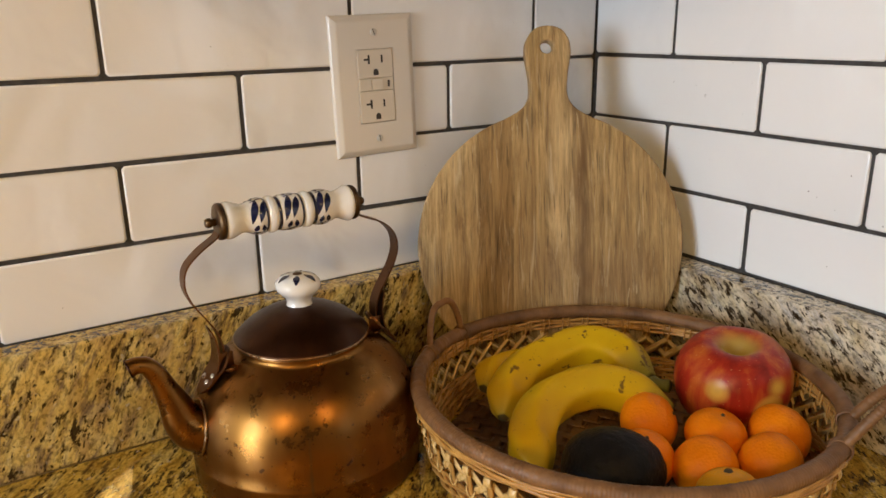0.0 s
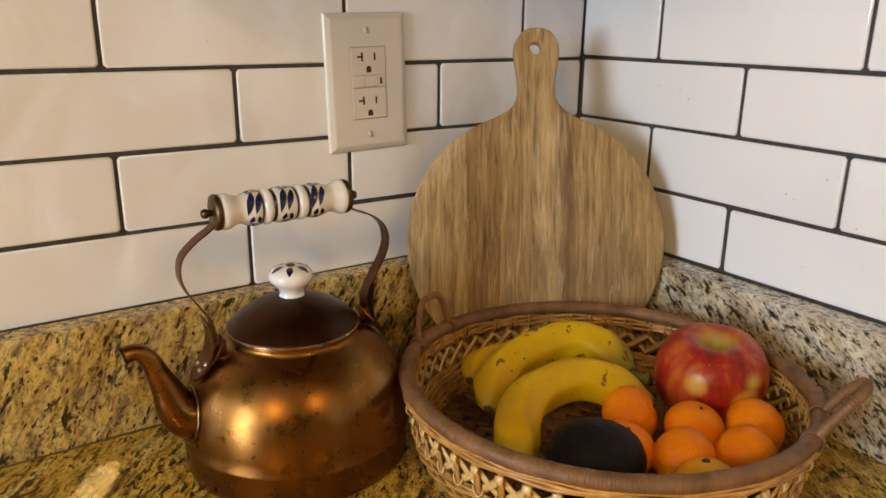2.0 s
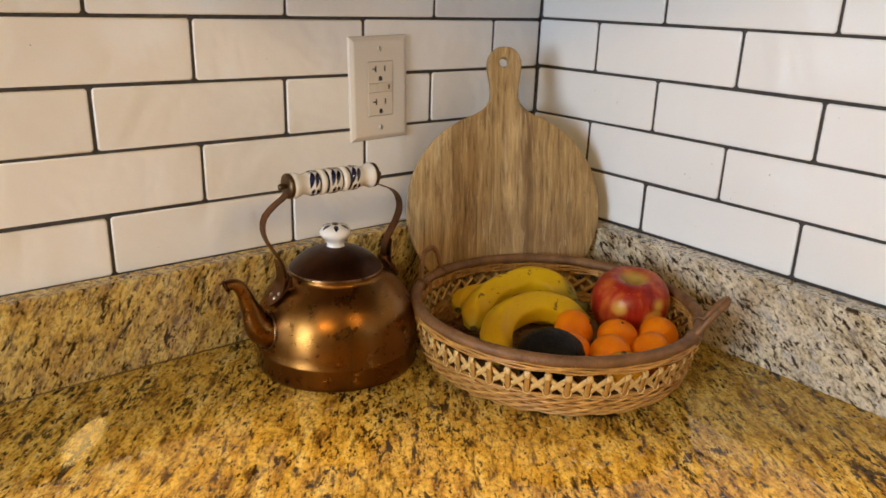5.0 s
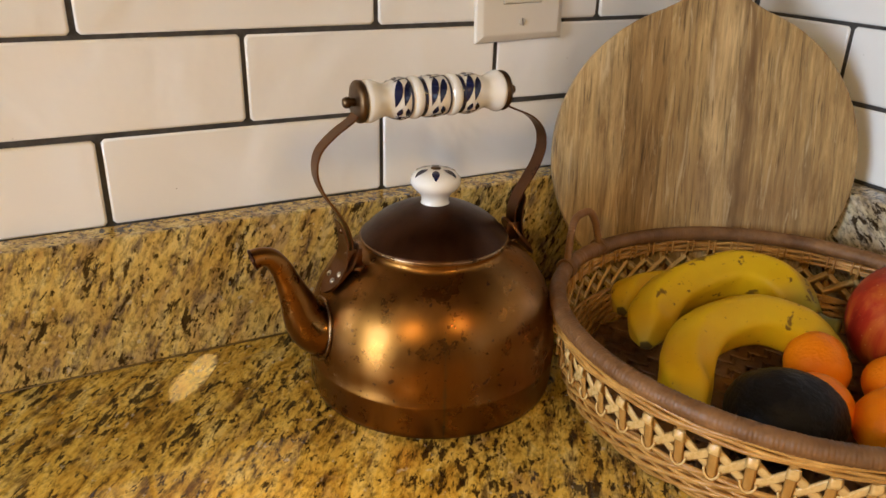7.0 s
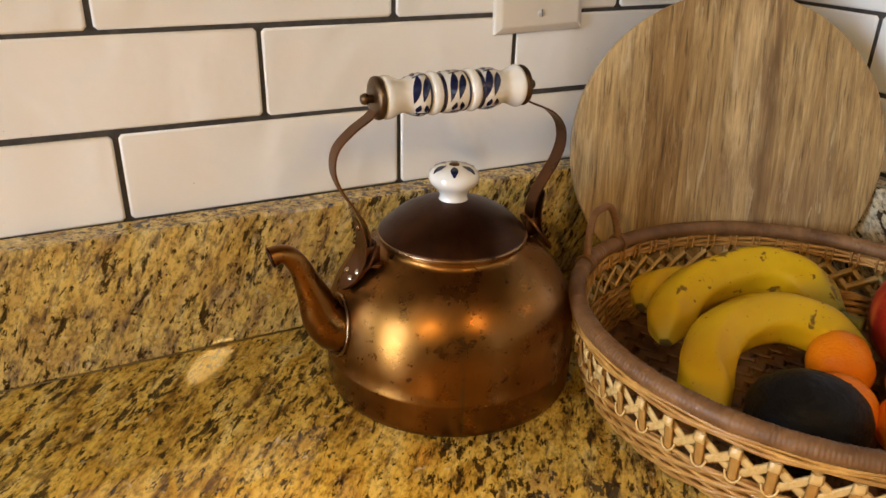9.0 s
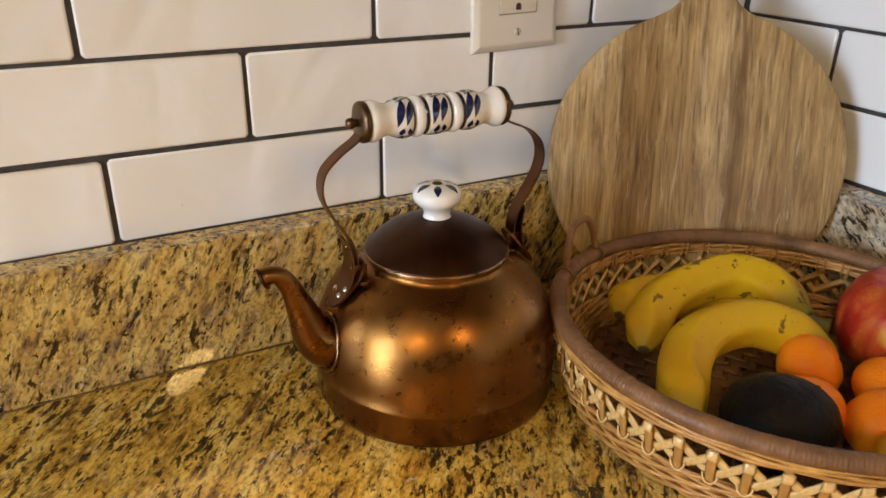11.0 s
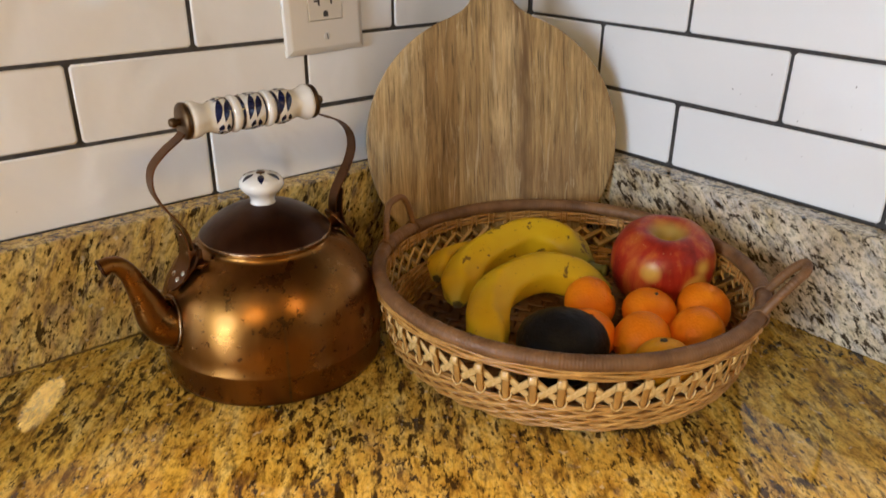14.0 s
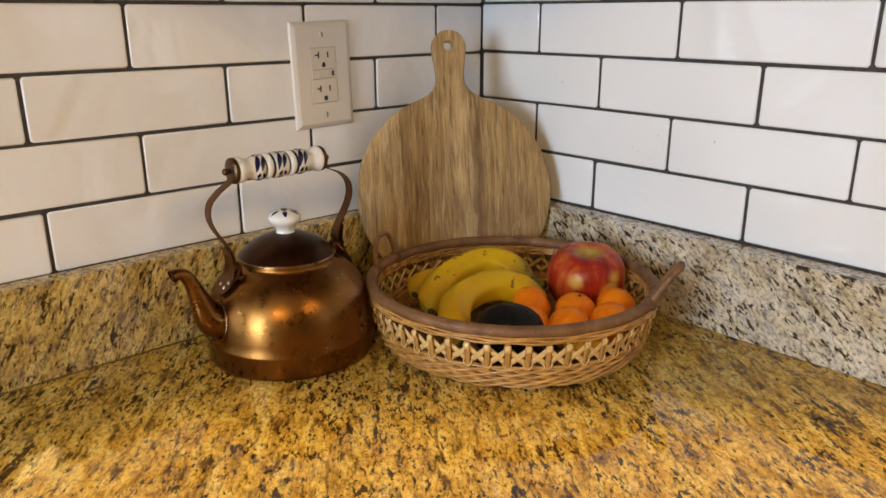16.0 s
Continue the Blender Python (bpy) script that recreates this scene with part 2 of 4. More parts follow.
def make_board_wood():
    m = material("acacia_wood", rough=0.5)
    n = Nodes(m)
    sep = n.t.nodes.new("ShaderNodeSeparateXYZ")
    n.put(n.co, sep.inputs[0])
    x = sep.outputs[0]
    lean = n.math("ADD", x, n.math("MULTIPLY", n.math("SUBTRACT", n.noise(5, 2, 0.5, n.coords((1, 0.45, 1))), 0.5), 0.022))
    stave = n.math("FLOOR", n.math("MULTIPLY", n.math("ADD", lean, 0.2), 31.0))
    tone = n.t.nodes.new("ShaderNodeTexWhiteNoise")
    tone.noise_dimensions = "1D"
    n.put(stave, tone.inputs["W"])
    slide = n.t.nodes.new("ShaderNodeCombineXYZ")
    n.put(n.math("MULTIPLY", tone.outputs["Value"], 5.0), slide.inputs[1])
    g = n.coords((1, 0.06, 1), (0, 0, 0), slide.outputs[0])
    base = n.ramp(tone.outputs["Value"], (0.0, (0.330, 0.196, 0.068)), (0.35, (0.385, 0.240, 0.090)), (0.7, (0.430, 0.278, 0.110)), (1.0, (0.485, 0.328, 0.145)))
    broad = n.ramp(n.noise(46, 6, 0.70, n.coords((1, 0.11, 1), (0, 0, 3), slide.outputs[0]), 2.2), (0.33, (0.58, 0.50, 0.42)), (0.5, (0.98, 0.97, 0.95)), (0.63, (1.30, 1.36, 1.46)))
    base = n.mix(1.0, base, broad, "MULTIPLY")
    fine = n.ramp(n.noise(300, 6, 0.72, n.coords((1, 0.05, 1), (0, 0, 1.5), slide.outputs[0]), 0.4), (0.34, 0.50), (0.52, 1.02), (0.66, 1.22))
    base = n.mix(0.85, base, fine, "MULTIPLY")
    pores = n.ramp(n.noise(520, 2, 0.5, n.coords((1, 0.05, 1))), (0.30, 0.30), (0.39, 1.0))
    base = n.mix(0.75, base, pores, "MULTIPLY")
    knot = n.ramp(n.noise(11, 2, 0.5, n.coords((1, 0.55, 1), (0, 0, 0), (4.0, 1.0, 0.0))), (0.60, 0.0), (0.74, 0.5))
    base = n.mix(knot, base, (0.175, 0.085, 0.034))
    wander = n.math("MULTIPLY", n.math("SUBTRACT", n.noise(9, 3, 0.55, n.coords((0.2, 1, 1), (0, 0, 0), (2.0, 3.0, 1.0))), 0.5), 0.040)
    off = n.math("ABSOLUTE", n.math("SUBTRACT", n.math("ADD", x, wander), 0.030))
    vein = n.ramp(n.math("MULTIPLY", n.math("ADD", off, n.math("MULTIPLY", n.noise(120, 4, 0.6, n.coords((1, 0.08, 1))), 0.010)), 30.0), (0.18, 0.80), (0.44, 0.0))
    base = n.mix(vein, base, (0.150, 0.078, 0.030))
    pale = n.ramp(n.noise(130, 5, 0.65, n.coords((1, 0.10, 1), (0, 0, 2), (8.0, 3.0, 1.0)), 1.2), (0.57, 0.0), (0.68, 0.75))
    base = n.mix(pale, base, (0.60, 0.46, 0.26))
    n.out(base, n.ramp(n.noise(90, 3, 0.5, g), (0.3, 0.40), (0.7, 0.58)), n.bump(n.noise(300, 4, 0.6, n.coords((1, 0.06, 1))), 0.0004, 0.5))
    return m


def make_copper(name, bright, dark, rough0, rough1, amount, drip=None):
    """Aged copper. drip: the direction, in degrees round the axis, of a green stain run down the side."""
    m = material(name, bright, rough=0.3, metal=1.0, coat=0.06)
    m.node_tree.nodes["Principled BSDF"].inputs["Coat Roughness"].default_value = 0.14
    n = Nodes(m)
    cloud = n.ramp(n.noise(18, 5, 0.55, n.coords((1, 1, 0.5)), 0.4), (0.5 - amount, 0.0), (0.82 - amount * 0.6, 1.0))
    col = n.mix(cloud, bright, dark)
    streak = n.ramp(n.noise(70, 5, 0.65, n.coords((1, 1, 0.10))), (0.48, 0.0), (0.70, 0.65))
    col = n.mix(streak, col, dark)
    blush = n.ramp(n.noise(30, 3, 0.5, n.coords((1, 1, 0.35), (0, 0, 0), (5, 1, 7))), (0.56, 0.0), (0.72, 0.35))
    col = n.mix(blush, col, tuple(c * f for c, f in zip(bright, (1.05, 0.95, 1.7))))
    spot = n.ramp(n.noise(150, 2, 0.5), (0.685, 0.0), (0.72, 0.75))
    col = n.mix(spot, col, (0.05, 0.025, 0.014))
    pit = n.ramp(n.noise(340, 2, 0.5, n.coords((1, 1, 1), (0, 0, 0), (2, 5, 1))), (0.70, 0.0), (0.73, 0.7))
    col = n.mix(pit, col, (0.035, 0.020, 0.012))
    if drip is not None:
        sep = n.t.nodes.new("ShaderNodeSeparateXYZ")
        n.put(n.co, sep.inputs[0])
        off = n.math("ADD", n.math("MULTIPLY", sep.outputs[0], math.sin(radians(drip))), n.math("MULTIPLY", sep.outputs[1], -math.cos(radians(drip))))
        off = n.math("ADD", n.math("ABSOLUTE", off), n.math("MULTIPLY", n.noise(160, 3, 0.6), 0.004))
        run = n.ramp(n.math("MULTIPLY", off, 100.0), (0.22, 1.0), (0.36, 0.0))
        run = n.math("MULTIPLY", run, n.math("GREATER_THAN", sep.outputs[1], 0.0))
        run = n.math("MULTIPLY", run, n.ramp(n.math("MULTIPLY", sep.outputs[2], 10.0), (0.0, 0.75), (0.28, 0.55), (0.75, 0.12), (0.82, 0.0)))
        col = n.mix(run, col, (0.085, 0.085, 0.040))
    rough = n.ramp(n.noise(60, 6, 0.7), (0.32, rough0), (0.66, rough1))
    n.out(col, rough, n.bump(n.noise(30, 3, 0.5), 0.0005, 0.4, n.bump(n.noise(420, 2), 0.0001, 0.35)))
    return m


def make_porcelain():
    m = material("glazed_porcelain", (0.80, 0.765, 0.69), rough=0.12, coat=0.5)
    n = Nodes(m)
    n.out(n.ramp(n.noise(40, 3), (0.3, (0.76, 0.745, 0.70)), (0.7, (0.81, 0.80, 0.765))), normal=n.bump(n.noise(110, 2), 0.0003, 0.3))
    return m


def make_cane(name, lo, hi, rough=0.45, stretch=(1, 1, 1), scale=60):
    m = material(name, hi, rough=rough)
    n = Nodes(m)
    g = n.coords(stretch)
    col = n.ramp(n.noise(scale, 4, 0.6, g), (0.3, lo), (0.7, hi))
    col = n.mix(n.math("MULTIPLY", n.random(), 0.45), col, lo)
    dirt = n.ramp(n.noise(14, 3), (0.45, 1.0), (0.75, 0.62))
    col = n.mix(0.7, col, dirt, "MULTIPLY")
    n.out(col, n.ramp(n.noise(150, 3), (0.3, rough - 0.1), (0.7, rough + 0.12)), n.bump(n.noise(400, 3, 0.6, g), 0.0004, 0.6))
    return m


def make_banana():
    m = material("banana_skin", (0.72, 0.46, 0.03), rough=0.48, spec=0.18)
    n = Nodes(m)
    col = n.ramp(n.noise(18, 3, 0.5), (0.3, (0.53, 0.295, 0.002)), (0.7, (0.66, 0.400, 0.004)))
    att = n.t.nodes.new("ShaderNodeAttribute")
    att.attribute_name = "along"
    green = n.ramp(att.outputs["Fac"], (0.0, 0.5), (0.06, 0.2), (0.12, 0.0), (0.84, 0.0), (0.95, 0.7), (1.0, 0.9))
    col = n.mix(green, col, (0.23, 0.24, 0.035))
    spots = n.ramp(n.noise(75, 3, 0.5, n.coords((1, 1, 1), (0, 0, 0), (3, 1, 2)), 0.3), (0.652, 0.0), (0.690, 0.85))
    col = n.mix(spots, col, (0.10, 0.045, 0.012))
    fleck = n.ramp(n.noise(260, 2), (0.68, 0.0), (0.74, 0.6))
    col = n.mix(fleck, col, (0.22, 0.11, 0.02))
    ends = n.ramp(att.outputs["Fac"], (0.0, 0.9), (0.006, 0.0), (0.985, 0.0), (1.0, 0.9))
    col = n.mix(ends, col, (0.045, 0.032, 0.018))
    n.out(col, n.ramp(n.noise(80, 3), (0.3, 0.36), (0.7, 0.5)), n.bump(n.noise(55, 3), 0.0006, 0.4))
    return m


def make_apple():
    m = material("apple_skin", (0.45, 0.03, 0.02), rough=0.30, coat=0.0, spec=0.28)
    n = Nodes(m)
    streak = n.noise(55, 4, 0.6, n.coords((1, 1, 0.16)), 0.3)
    col = n.ramp(streak, (0.28, (0.170, 0.007, 0.004)), (0.5, (0.350, 0.024, 0.008)), (0.70, (0.52, 0.130, 0.016)))
    patch = n.ramp(n.noise(24, 3, 0.5, n.coords((1, 1, 0.6), (0, 0, 0), (1.3, 0.2, 0.5))), (0.62, 0.0), (0.70, 0.75))
    col = n.mix(patch, col, (0.46, 0.19, 0.030))
    for place, radius in (((-0.0425, -0.016, 0.018), 0.0085), ((-0.012, -0.0460, 0.004), 0.013), ((0.004, -0.0450, -0.010), 0.011), ((-0.004, -0.042, 0.022), 0.007)):
        col = n.mix(n.near(place, radius, 0.0028), col, (0.60, 0.33, 0.045))
    crown = n.near((0, 0, 0.034), 0.0165, 0.006)
    col = n.mix(crown, col, (0.44, 0.29, 0.055))
    dots = n.ramp(n.noise(420, 1), (0.72, 0.0), (0.76, 0.55))
    col = n.mix(dots, col, (0.62, 0.36, 0.14))
    n.out(col, n.ramp(n.noise(60, 3), (0.3, 0.28), (0.7, 0.40)), n.bump(n.noise(38, 2), 0.0008, 0.3))
    return m


def make_citrus(name, lo, hi):
    m = material(name, hi, rough=0.42, spec=0.16)
    n = Nodes(m)
    col = n.ramp(n.noise(30, 3), (0.3, lo), (0.7, hi))
    col = n.mix(n.math("MULTIPLY", n.random(), 0.35), col, lo)
    pores = n.cells(420)
    n.out(col, 0.36, n.bump(pores, 0.0007, 0.55, n.bump(n.noise(45, 3), 0.0012, 0.4)))
    return m


def make_avocado():
    m = material("avocado_skin", (0.02, 0.015, 0.013), rough=0.5, spec=0.16)
    n = Nodes(m)
    col = n.ramp(n.noise(110, 4), (0.35, (0.003, 0.0025, 0.0025)), (0.7, (0.009, 0.007, 0.006)))
    n.out(col, n.ramp(n.noise(60), (0.3, 0.34), (0.7, 0.55)), n.bump(n.noise(190, 4, 0.6), 0.0020, 0.8))
    return m


GRANITE = make_granite("golden_granite", 0.0, (0.58, 0.81, 0.06))
BACK_GRANITE = make_granite("golden_granite_slab", 0.10, (0.42, 0.12, 0.88))
# east upstand: the strong cream wash paints cool daylight onto the golden stone
DAYLIT_GRANITE = make_granite("daylit_granite", 0.62, (0.10, 0.74, 0.62))
TILE, GROUT = make_tile(), make_grout()
PAINT, CEIL = make_plaster("beige_wall_paint", (0.28, 0.23, 0.175)), make_plaster("ceiling_paint", (0.60, 0.57, 0.52))
CABINET = make_plaster("cabinet_paint", (0.24, 0.18, 0.125))
FLOOR = make_cane("floor_boards", (0.16, 0.09, 0.04), (0.27, 0.16, 0.075), 0.4, (1, 0.05, 1), 25)
WOOD = make_board_wood()
COPPER = make_copper("copper", (0.240, 0.104, 0.0205), (0.165, 0.069, 0.0135), 0.22, 0.41, 0.10, 69)
LID_COPPER = make_copper("tarnished_copper", (0.066, 0.027, 0.012), (0.036, 0.014, 0.008), 0.32, 0.46, 0.16)
STRAP_COPPER = make_copper("strap_copper", (0.165, 0.076, 0.032), (0.075, 0.032, 0.015), 0.28, 0.45, 0.14)
BRASS = make_copper("aged_brass", (0.130, 0.078, 0.038), (0.055, 0.030, 0.016), 0.32, 0.5, 0.1)
RIM_BRASS = make_copper("worn_lid_rim", (0.34, 0.215, 0.105), (0.17, 0.095, 0.045), 0.22, 0.36, 0.1)
STEEL = make_copper("rivet_steel", (0.62, 0.58, 0.52), (0.36, 0.30, 0.24), 0.2, 0.35, 0.05)
PORCELAIN = make_porcelain()
BLUE = material("cobalt_glaze", (0.007, 0.011, 0.050), rough=0.14, coat=0.5)
RIM_CANE = make_cane("brown_wrapped_cane", (0.120, 0.050, 0.014), (0.300, 0.145, 0.050), 0.52, (1, 1, 1), 45)
REED = make_cane("tan_reed", (0.34, 0.155, 0.030), (0.66, 0.365, 0.095), 0.36, (1, 1, 1), 70)
STRIP = make_cane("pale_cane_strip", (0.58, 0.350, 0.110), (0.84, 0.600, 0.250), 0.30, (1, 1, 1), 80)
MAT = make_cane("woven_base", (0.130, 0.058, 0.017), (0.320, 0.155, 0.052), 0.5, (1, 1, 1), 55)
BANANA, APPLE = make_banana(), make_apple()
ORANGE = make_citrus("mandarin_peel", (0.80, 0.195, 0.001), (0.93, 0.275, 0.003))
YELLOW_ORANGE = make_citrus("pale_mandarin_peel", (0.78, 0.34, 0.008), (0.86, 0.42, 0.016))
AVOCADO = make_avocado()
STEM = make_cane("dry_stem", (0.03, 0.02, 0.01), (0.09, 0.06, 0.03), 0.7)
PLATE = material("ivory_plastic", (0.72, 0.66, 0.56), rough=0.28)
PLATE_B = material("ivory_receptacle", (0.69, 0.62, 0.50), rough=0.33)
SLOT = material("slot_black", (0.030, 0.022, 0.016), rough=0.6)
SCREW = material("painted_screw", (0.66, 0.62, 0.54), rough=0.3, metal=0.3)
WHITE = make_plaster("window_paint", (0.80, 0.79, 0.76))

# ---- the room ----
FLOOR_Z, TOP_Z, WEST, SOUTH = -0.91, 1.50, -3.0, -3.3
SPLASH = 0.1025          # top of the stone upstand
ROW, LONG, JOINT = 0.0665, 0.2115, 0.0036


def slab(name, lo, hi, mat, label, category, bevel=0.0):
    ob = part(name, box(bmesh.new(), lo, hi, bevel), mat, None, label, smooth=False)
    return tagged(ob, label, category, kind="structure")


floor = slab("floor", (WEST - 0.12, SOUTH - 0.12, FLOOR_Z - 0.05), (0.12, 0.12, FLOOR_Z), FLOOR, "brown wooden kitchen floor below the counter", "floor")
ceiling = slab("ceiling", (WEST - 0.12, SOUTH - 0.12, TOP_Z), (0.12, 0.12, TOP_Z + 0.08), CEIL, "plain white painted kitchen ceiling", "ceiling")
wall_north = slab("wall_north", (WEST - 0.12, 0.0018, FLOOR_Z), (0.12, 0.12, TOP_Z), GROUT, "kitchen wall of white subway tiles with dark grout", "wall")
WIN_E = (-1.90, -1.20, 0.16, 0.98)
bm = bmesh.new()
for y0, y1, z0, z1 in ((SOUTH, WIN_E[0], FLOOR_Z, TOP_Z), (WIN_E[1], 0.0018, FLOOR_Z, TOP_Z), (WIN_E[0], WIN_E[1], FLOOR_Z, WIN_E[2]), (WIN_E[0], WIN_E[1], WIN_E[3], TOP_Z)):
    box(bm, (0.0018, y0, z0), (0.12, y1, z1))
wall_east = tagged(part("wall_east", bm, GROUT, None, "", smooth=False), "kitchen wall of white subway tiles meeting in the corner", "wall", kind="structure")


def wall_with_opening(name, along, at, thick, lo, hi, hole, label):
    """A wall with one opening. along: the axis it runs on; hole: (from, to, sill, head)."""
    bm = bmesh.new()
    a0, a1, z0, z1 = hole
    for p, q, u, v in ((lo, a0, FLOOR_Z, TOP_Z), (a1, hi, FLOOR_Z, TOP_Z), (a0, a1, FLOOR_Z, z0), (a0, a1, z1, TOP_Z)):
        if along == "y":
            box(bm, (at - thick, p, u), (at, q, v))
        else:
            box(bm, (p, at - thick, u), (q, at, v))
    return tagged(part(name, bm, PAINT, None, label, smooth=False), label, "wall", kind="structure")


WIN_W = (-1.22, -0.34, 0.0, 1.12)
wall_with_opening("wall_west", "y", WEST, 0.12, SOUTH, 0.0018, WIN_W, "plain beige painted wall with a window")
slab("wall_south", (WEST, SOUTH - 0.12, FLOOR_Z), (0.0018, SOUTH, TOP_Z), PAINT, "plain beige painted wall closing the kitchen", "wall")


def window(name, along, at, hole, bars, label):
    a0, a1, z0, z1 = hole
    top = tagged(new(name), label, "window", kind="structure")

    def bar(nm, p, q, u, v, d0, d1):
        bm = bmesh.new()
        if along == "y":
            box(bm, (at + d0, p, u), (at + d1, q, v), 0.004)
        else:
            box(bm, (p, at + d0, u), (q, at + d1, v), 0.004)
        return part(nm, bm, WHITE, top, "", smooth=False)

    for p, q, u, v in ((a0, a1, z0, z0 + 0.05), (a0, a1, z1 - 0.05, z1), (a0, a0 + 0.05, z0 + 0.05, z1 - 0.05), (a1 - 0.05, a1, z0 + 0.05, z1 - 0.05)):
        bar("window_frame", p, q, u, v, -0.05, 0.012)
    for k in range(1, bars + 1):
        c = a0 + (a1 - a0) * k / (bars + 1)
        bar("mullion", c - 0.015, c + 0.015, z0 + 0.05, z1 - 0.05, -0.03, 0.004)
    c = (z0 + z1) / 2
    bar("glazing_bar", a0 + 0.05, a1 - 0.05, c - 0.014, c + 0.014, -0.028, 0.002)


window("window_1", "y", WEST + 0.02, WIN_W, 1, "white framed kitchen window with daylight")
window("window_2", "y", 0.052, WIN_E, 1, "small white framed window with daylight")

# counter, upstands, cabinets
DEEP = 0.72
bm = bmesh.new()
pts = [(-2.3, 0.0), (0.0, 0.0), (0.0, -2.3), (-DEEP, -2.3), (-DEEP, -DEEP), (-2.3, -DEEP)]
lowv = [bm.verts.new((x, y, -0.03)) for x, y in pts]
topv = [bm.verts.new((x, y, 0.0)) for x, y in pts]
bm.faces.new(topv[::-1])
bm.faces.new(lowv)
for i in range(6):
    j = (i + 1) % 6
    bm.faces.new((lowv[i], lowv[j], topv[j], topv[i]))
bmesh.ops.recalc_face_normals(bm, faces=bm.faces[:])
counter = tagged(part("counter", bm, GRANITE, None, "", smooth=False), "polished golden granite counter with dark flecks", "counter", kind="structure")
BACK_N, BACK_E = 0.026, 0.032
slab("upstand_north", (-2.3, -BACK_N, 0.0003), (0.0, -0.0002, SPLASH + 0.0010), BACK_GRANITE, "low golden granite upstand under the tiled wall", "backsplash", 0.0022)
slab("upstand_east", (-BACK_E, -2.3, 0.0003), (-0.0002, -BACK_N - 0.0006, SPLASH + 0.0010), DAYLIT_GRANITE, "low golden granite upstand with dark flecks, daylight painted in as cream", "backsplash", 0.0022)
bm = box(bmesh.new(), (-2.3, -DEEP + 0.03, FLOOR_Z), (-0.0005, -0.0005, -0.0305))
box(bm, (-DEEP + 0.03, -2.3, FLOOR_Z), (-0.0005, -DEEP + 0.0295, -0.0305))
tagged(part("base_cabinets", bm, CABINET, None, "", smooth=False), "plain painted base under the granite counter", "cabinet", kind="structure")
UP_Z, UP_D, UP_C = 0.56, 0.33, 0.61
bm = bmesh.new()
outline = [(-2.3, -0.001), (-0.001, -0.001), (-0.001, -1.10), (-UP_D, -1.10), (-UP_D, -UP_C), (-UP_C, -UP_D), (-2.3, -UP_D)]
lowv, topv = [[bm.verts.new((x, y, z)) for x, y in outline] for z in (UP_Z, TOP_Z - 0.001)]
bm.faces.new(lowv)
bm.faces.new(topv[::-1])
for i in range(7):
    bm.faces.new((lowv[i], lowv[(i + 1) % 7], topv[(i + 1) % 7], topv[i]))
bmesh.ops.recalc_face_normals(bm, faces=bm.faces[:])
tagged(part("upper_cabinets", bm, CABINET, None, "", smooth=False), "plain painted upper cabinets with a diagonal corner", "cabinet", kind="structure")
# sealant where the upstands meet the counter
SEALANT = material("grey_sealant", (0.24, 0.18, 0.09), rough=0.25)
bm = tube(bmesh.new(), [Vector((-2.29, -BACK_N, 0.0004)), Vector((-BACK_E, -BACK_N, 0.0004))], 0.0007, 6)
tagged(part("trim", bm, SEALANT), "thin bead of sealant along the granite upstand", "trim", kind="structure")

# ---- cutting board leaning in the corner ----
def board_outline():
    R, cy = 0.130, 0.130
    side = []
    a0 = math.asin(0.043 / R)
    for i in range(61):
        a = math.pi - (math.pi - a0) * i / 60     # from the bottom up the right side
        side.append((R * math.sin(a), cy + R * math.cos(a)))
    x0, y0 = side[-1]
    neck = spline([(x0, y0, 0), (0.0290, 0.2605, 0), (0.0205, 0.2700, 0), (0.0183, 0.2800, 0), (0.0190, 0.2930, 0), (0.0212, 0.3070, 0),
                   (0.0224, 0.3170, 0), (0.0208, 0.3280, 0), (0.0150, 0.3370, 0), (0.0075, 0.3410, 0), (0.0, 0.3420, 0)], 40)
    side += [(p.x, p.y) for p in neck[1:]]
    return side + [(-x, y) for x, y in side[-2:0:-1]]


def cutting_board():
    cu = bpy.data.curves.new("board_outline", "CURVE")
    cu.dimensions, cu.fill_mode, cu.extrude, cu.bevel_depth, cu.bevel_resolution = "2D", "BOTH", 0.0055, 0.002, 2
    hole = [(0.0062 * math.cos(-2 * math.pi * i / 24) - 0.001, 0.3215 + 0.0062 * math.sin(-2 * math.pi * i / 24)) for i in range(24)]
    for loop in (board_outline(), hole):
        s = cu.splines.new("POLY")
        s.points.add(len(loop) - 1)
        for p, (x, y) in zip(s.points, loop):
            p.co = (x, y, 0, 1)
        s.use_cyclic_u = True
    cu.offset = -0.002
    tmp = bpy.data.objects.new("tmp", cu)
    scene.collection.objects.link(tmp)
    me = bpy.data.meshes.new_from_object(tmp.evaluated_get(bpy.context.evaluated_depsgraph_get()))
    bpy.data.objects.remove(tmp)
    me.name = "cutting_board"
    me.materials.clear()
    me.materials.append(WOOD)
    for p in me.polygons:
        p.use_smooth = True
    ob = new("cutting_board", me)
    # local x runs along the board, y up it, z out of its face
    az, lean = radians(59.5), radians(14.5)
    u = Vector((math.sin(az), -math.cos(az), 0))
    v = Vector((math.cos(az) * math.sin(lean), math.sin(az) * math.sin(lean), math.cos(lean)))
    w = u.cross(v)
    m = Matrix((u, v, w)).transposed().to_4x4() @ Matrix.Scale(1.008, 4)
    m.translation = Vector((-0.1588, -0.1268, 0.002)) - w * 0.0075
    ob.matrix_world = m
    sharp(ob, 30)
    return tagged(ob, "round acacia wood cutting board with handle, leaning in corner", "cutting board")


cutting_board()


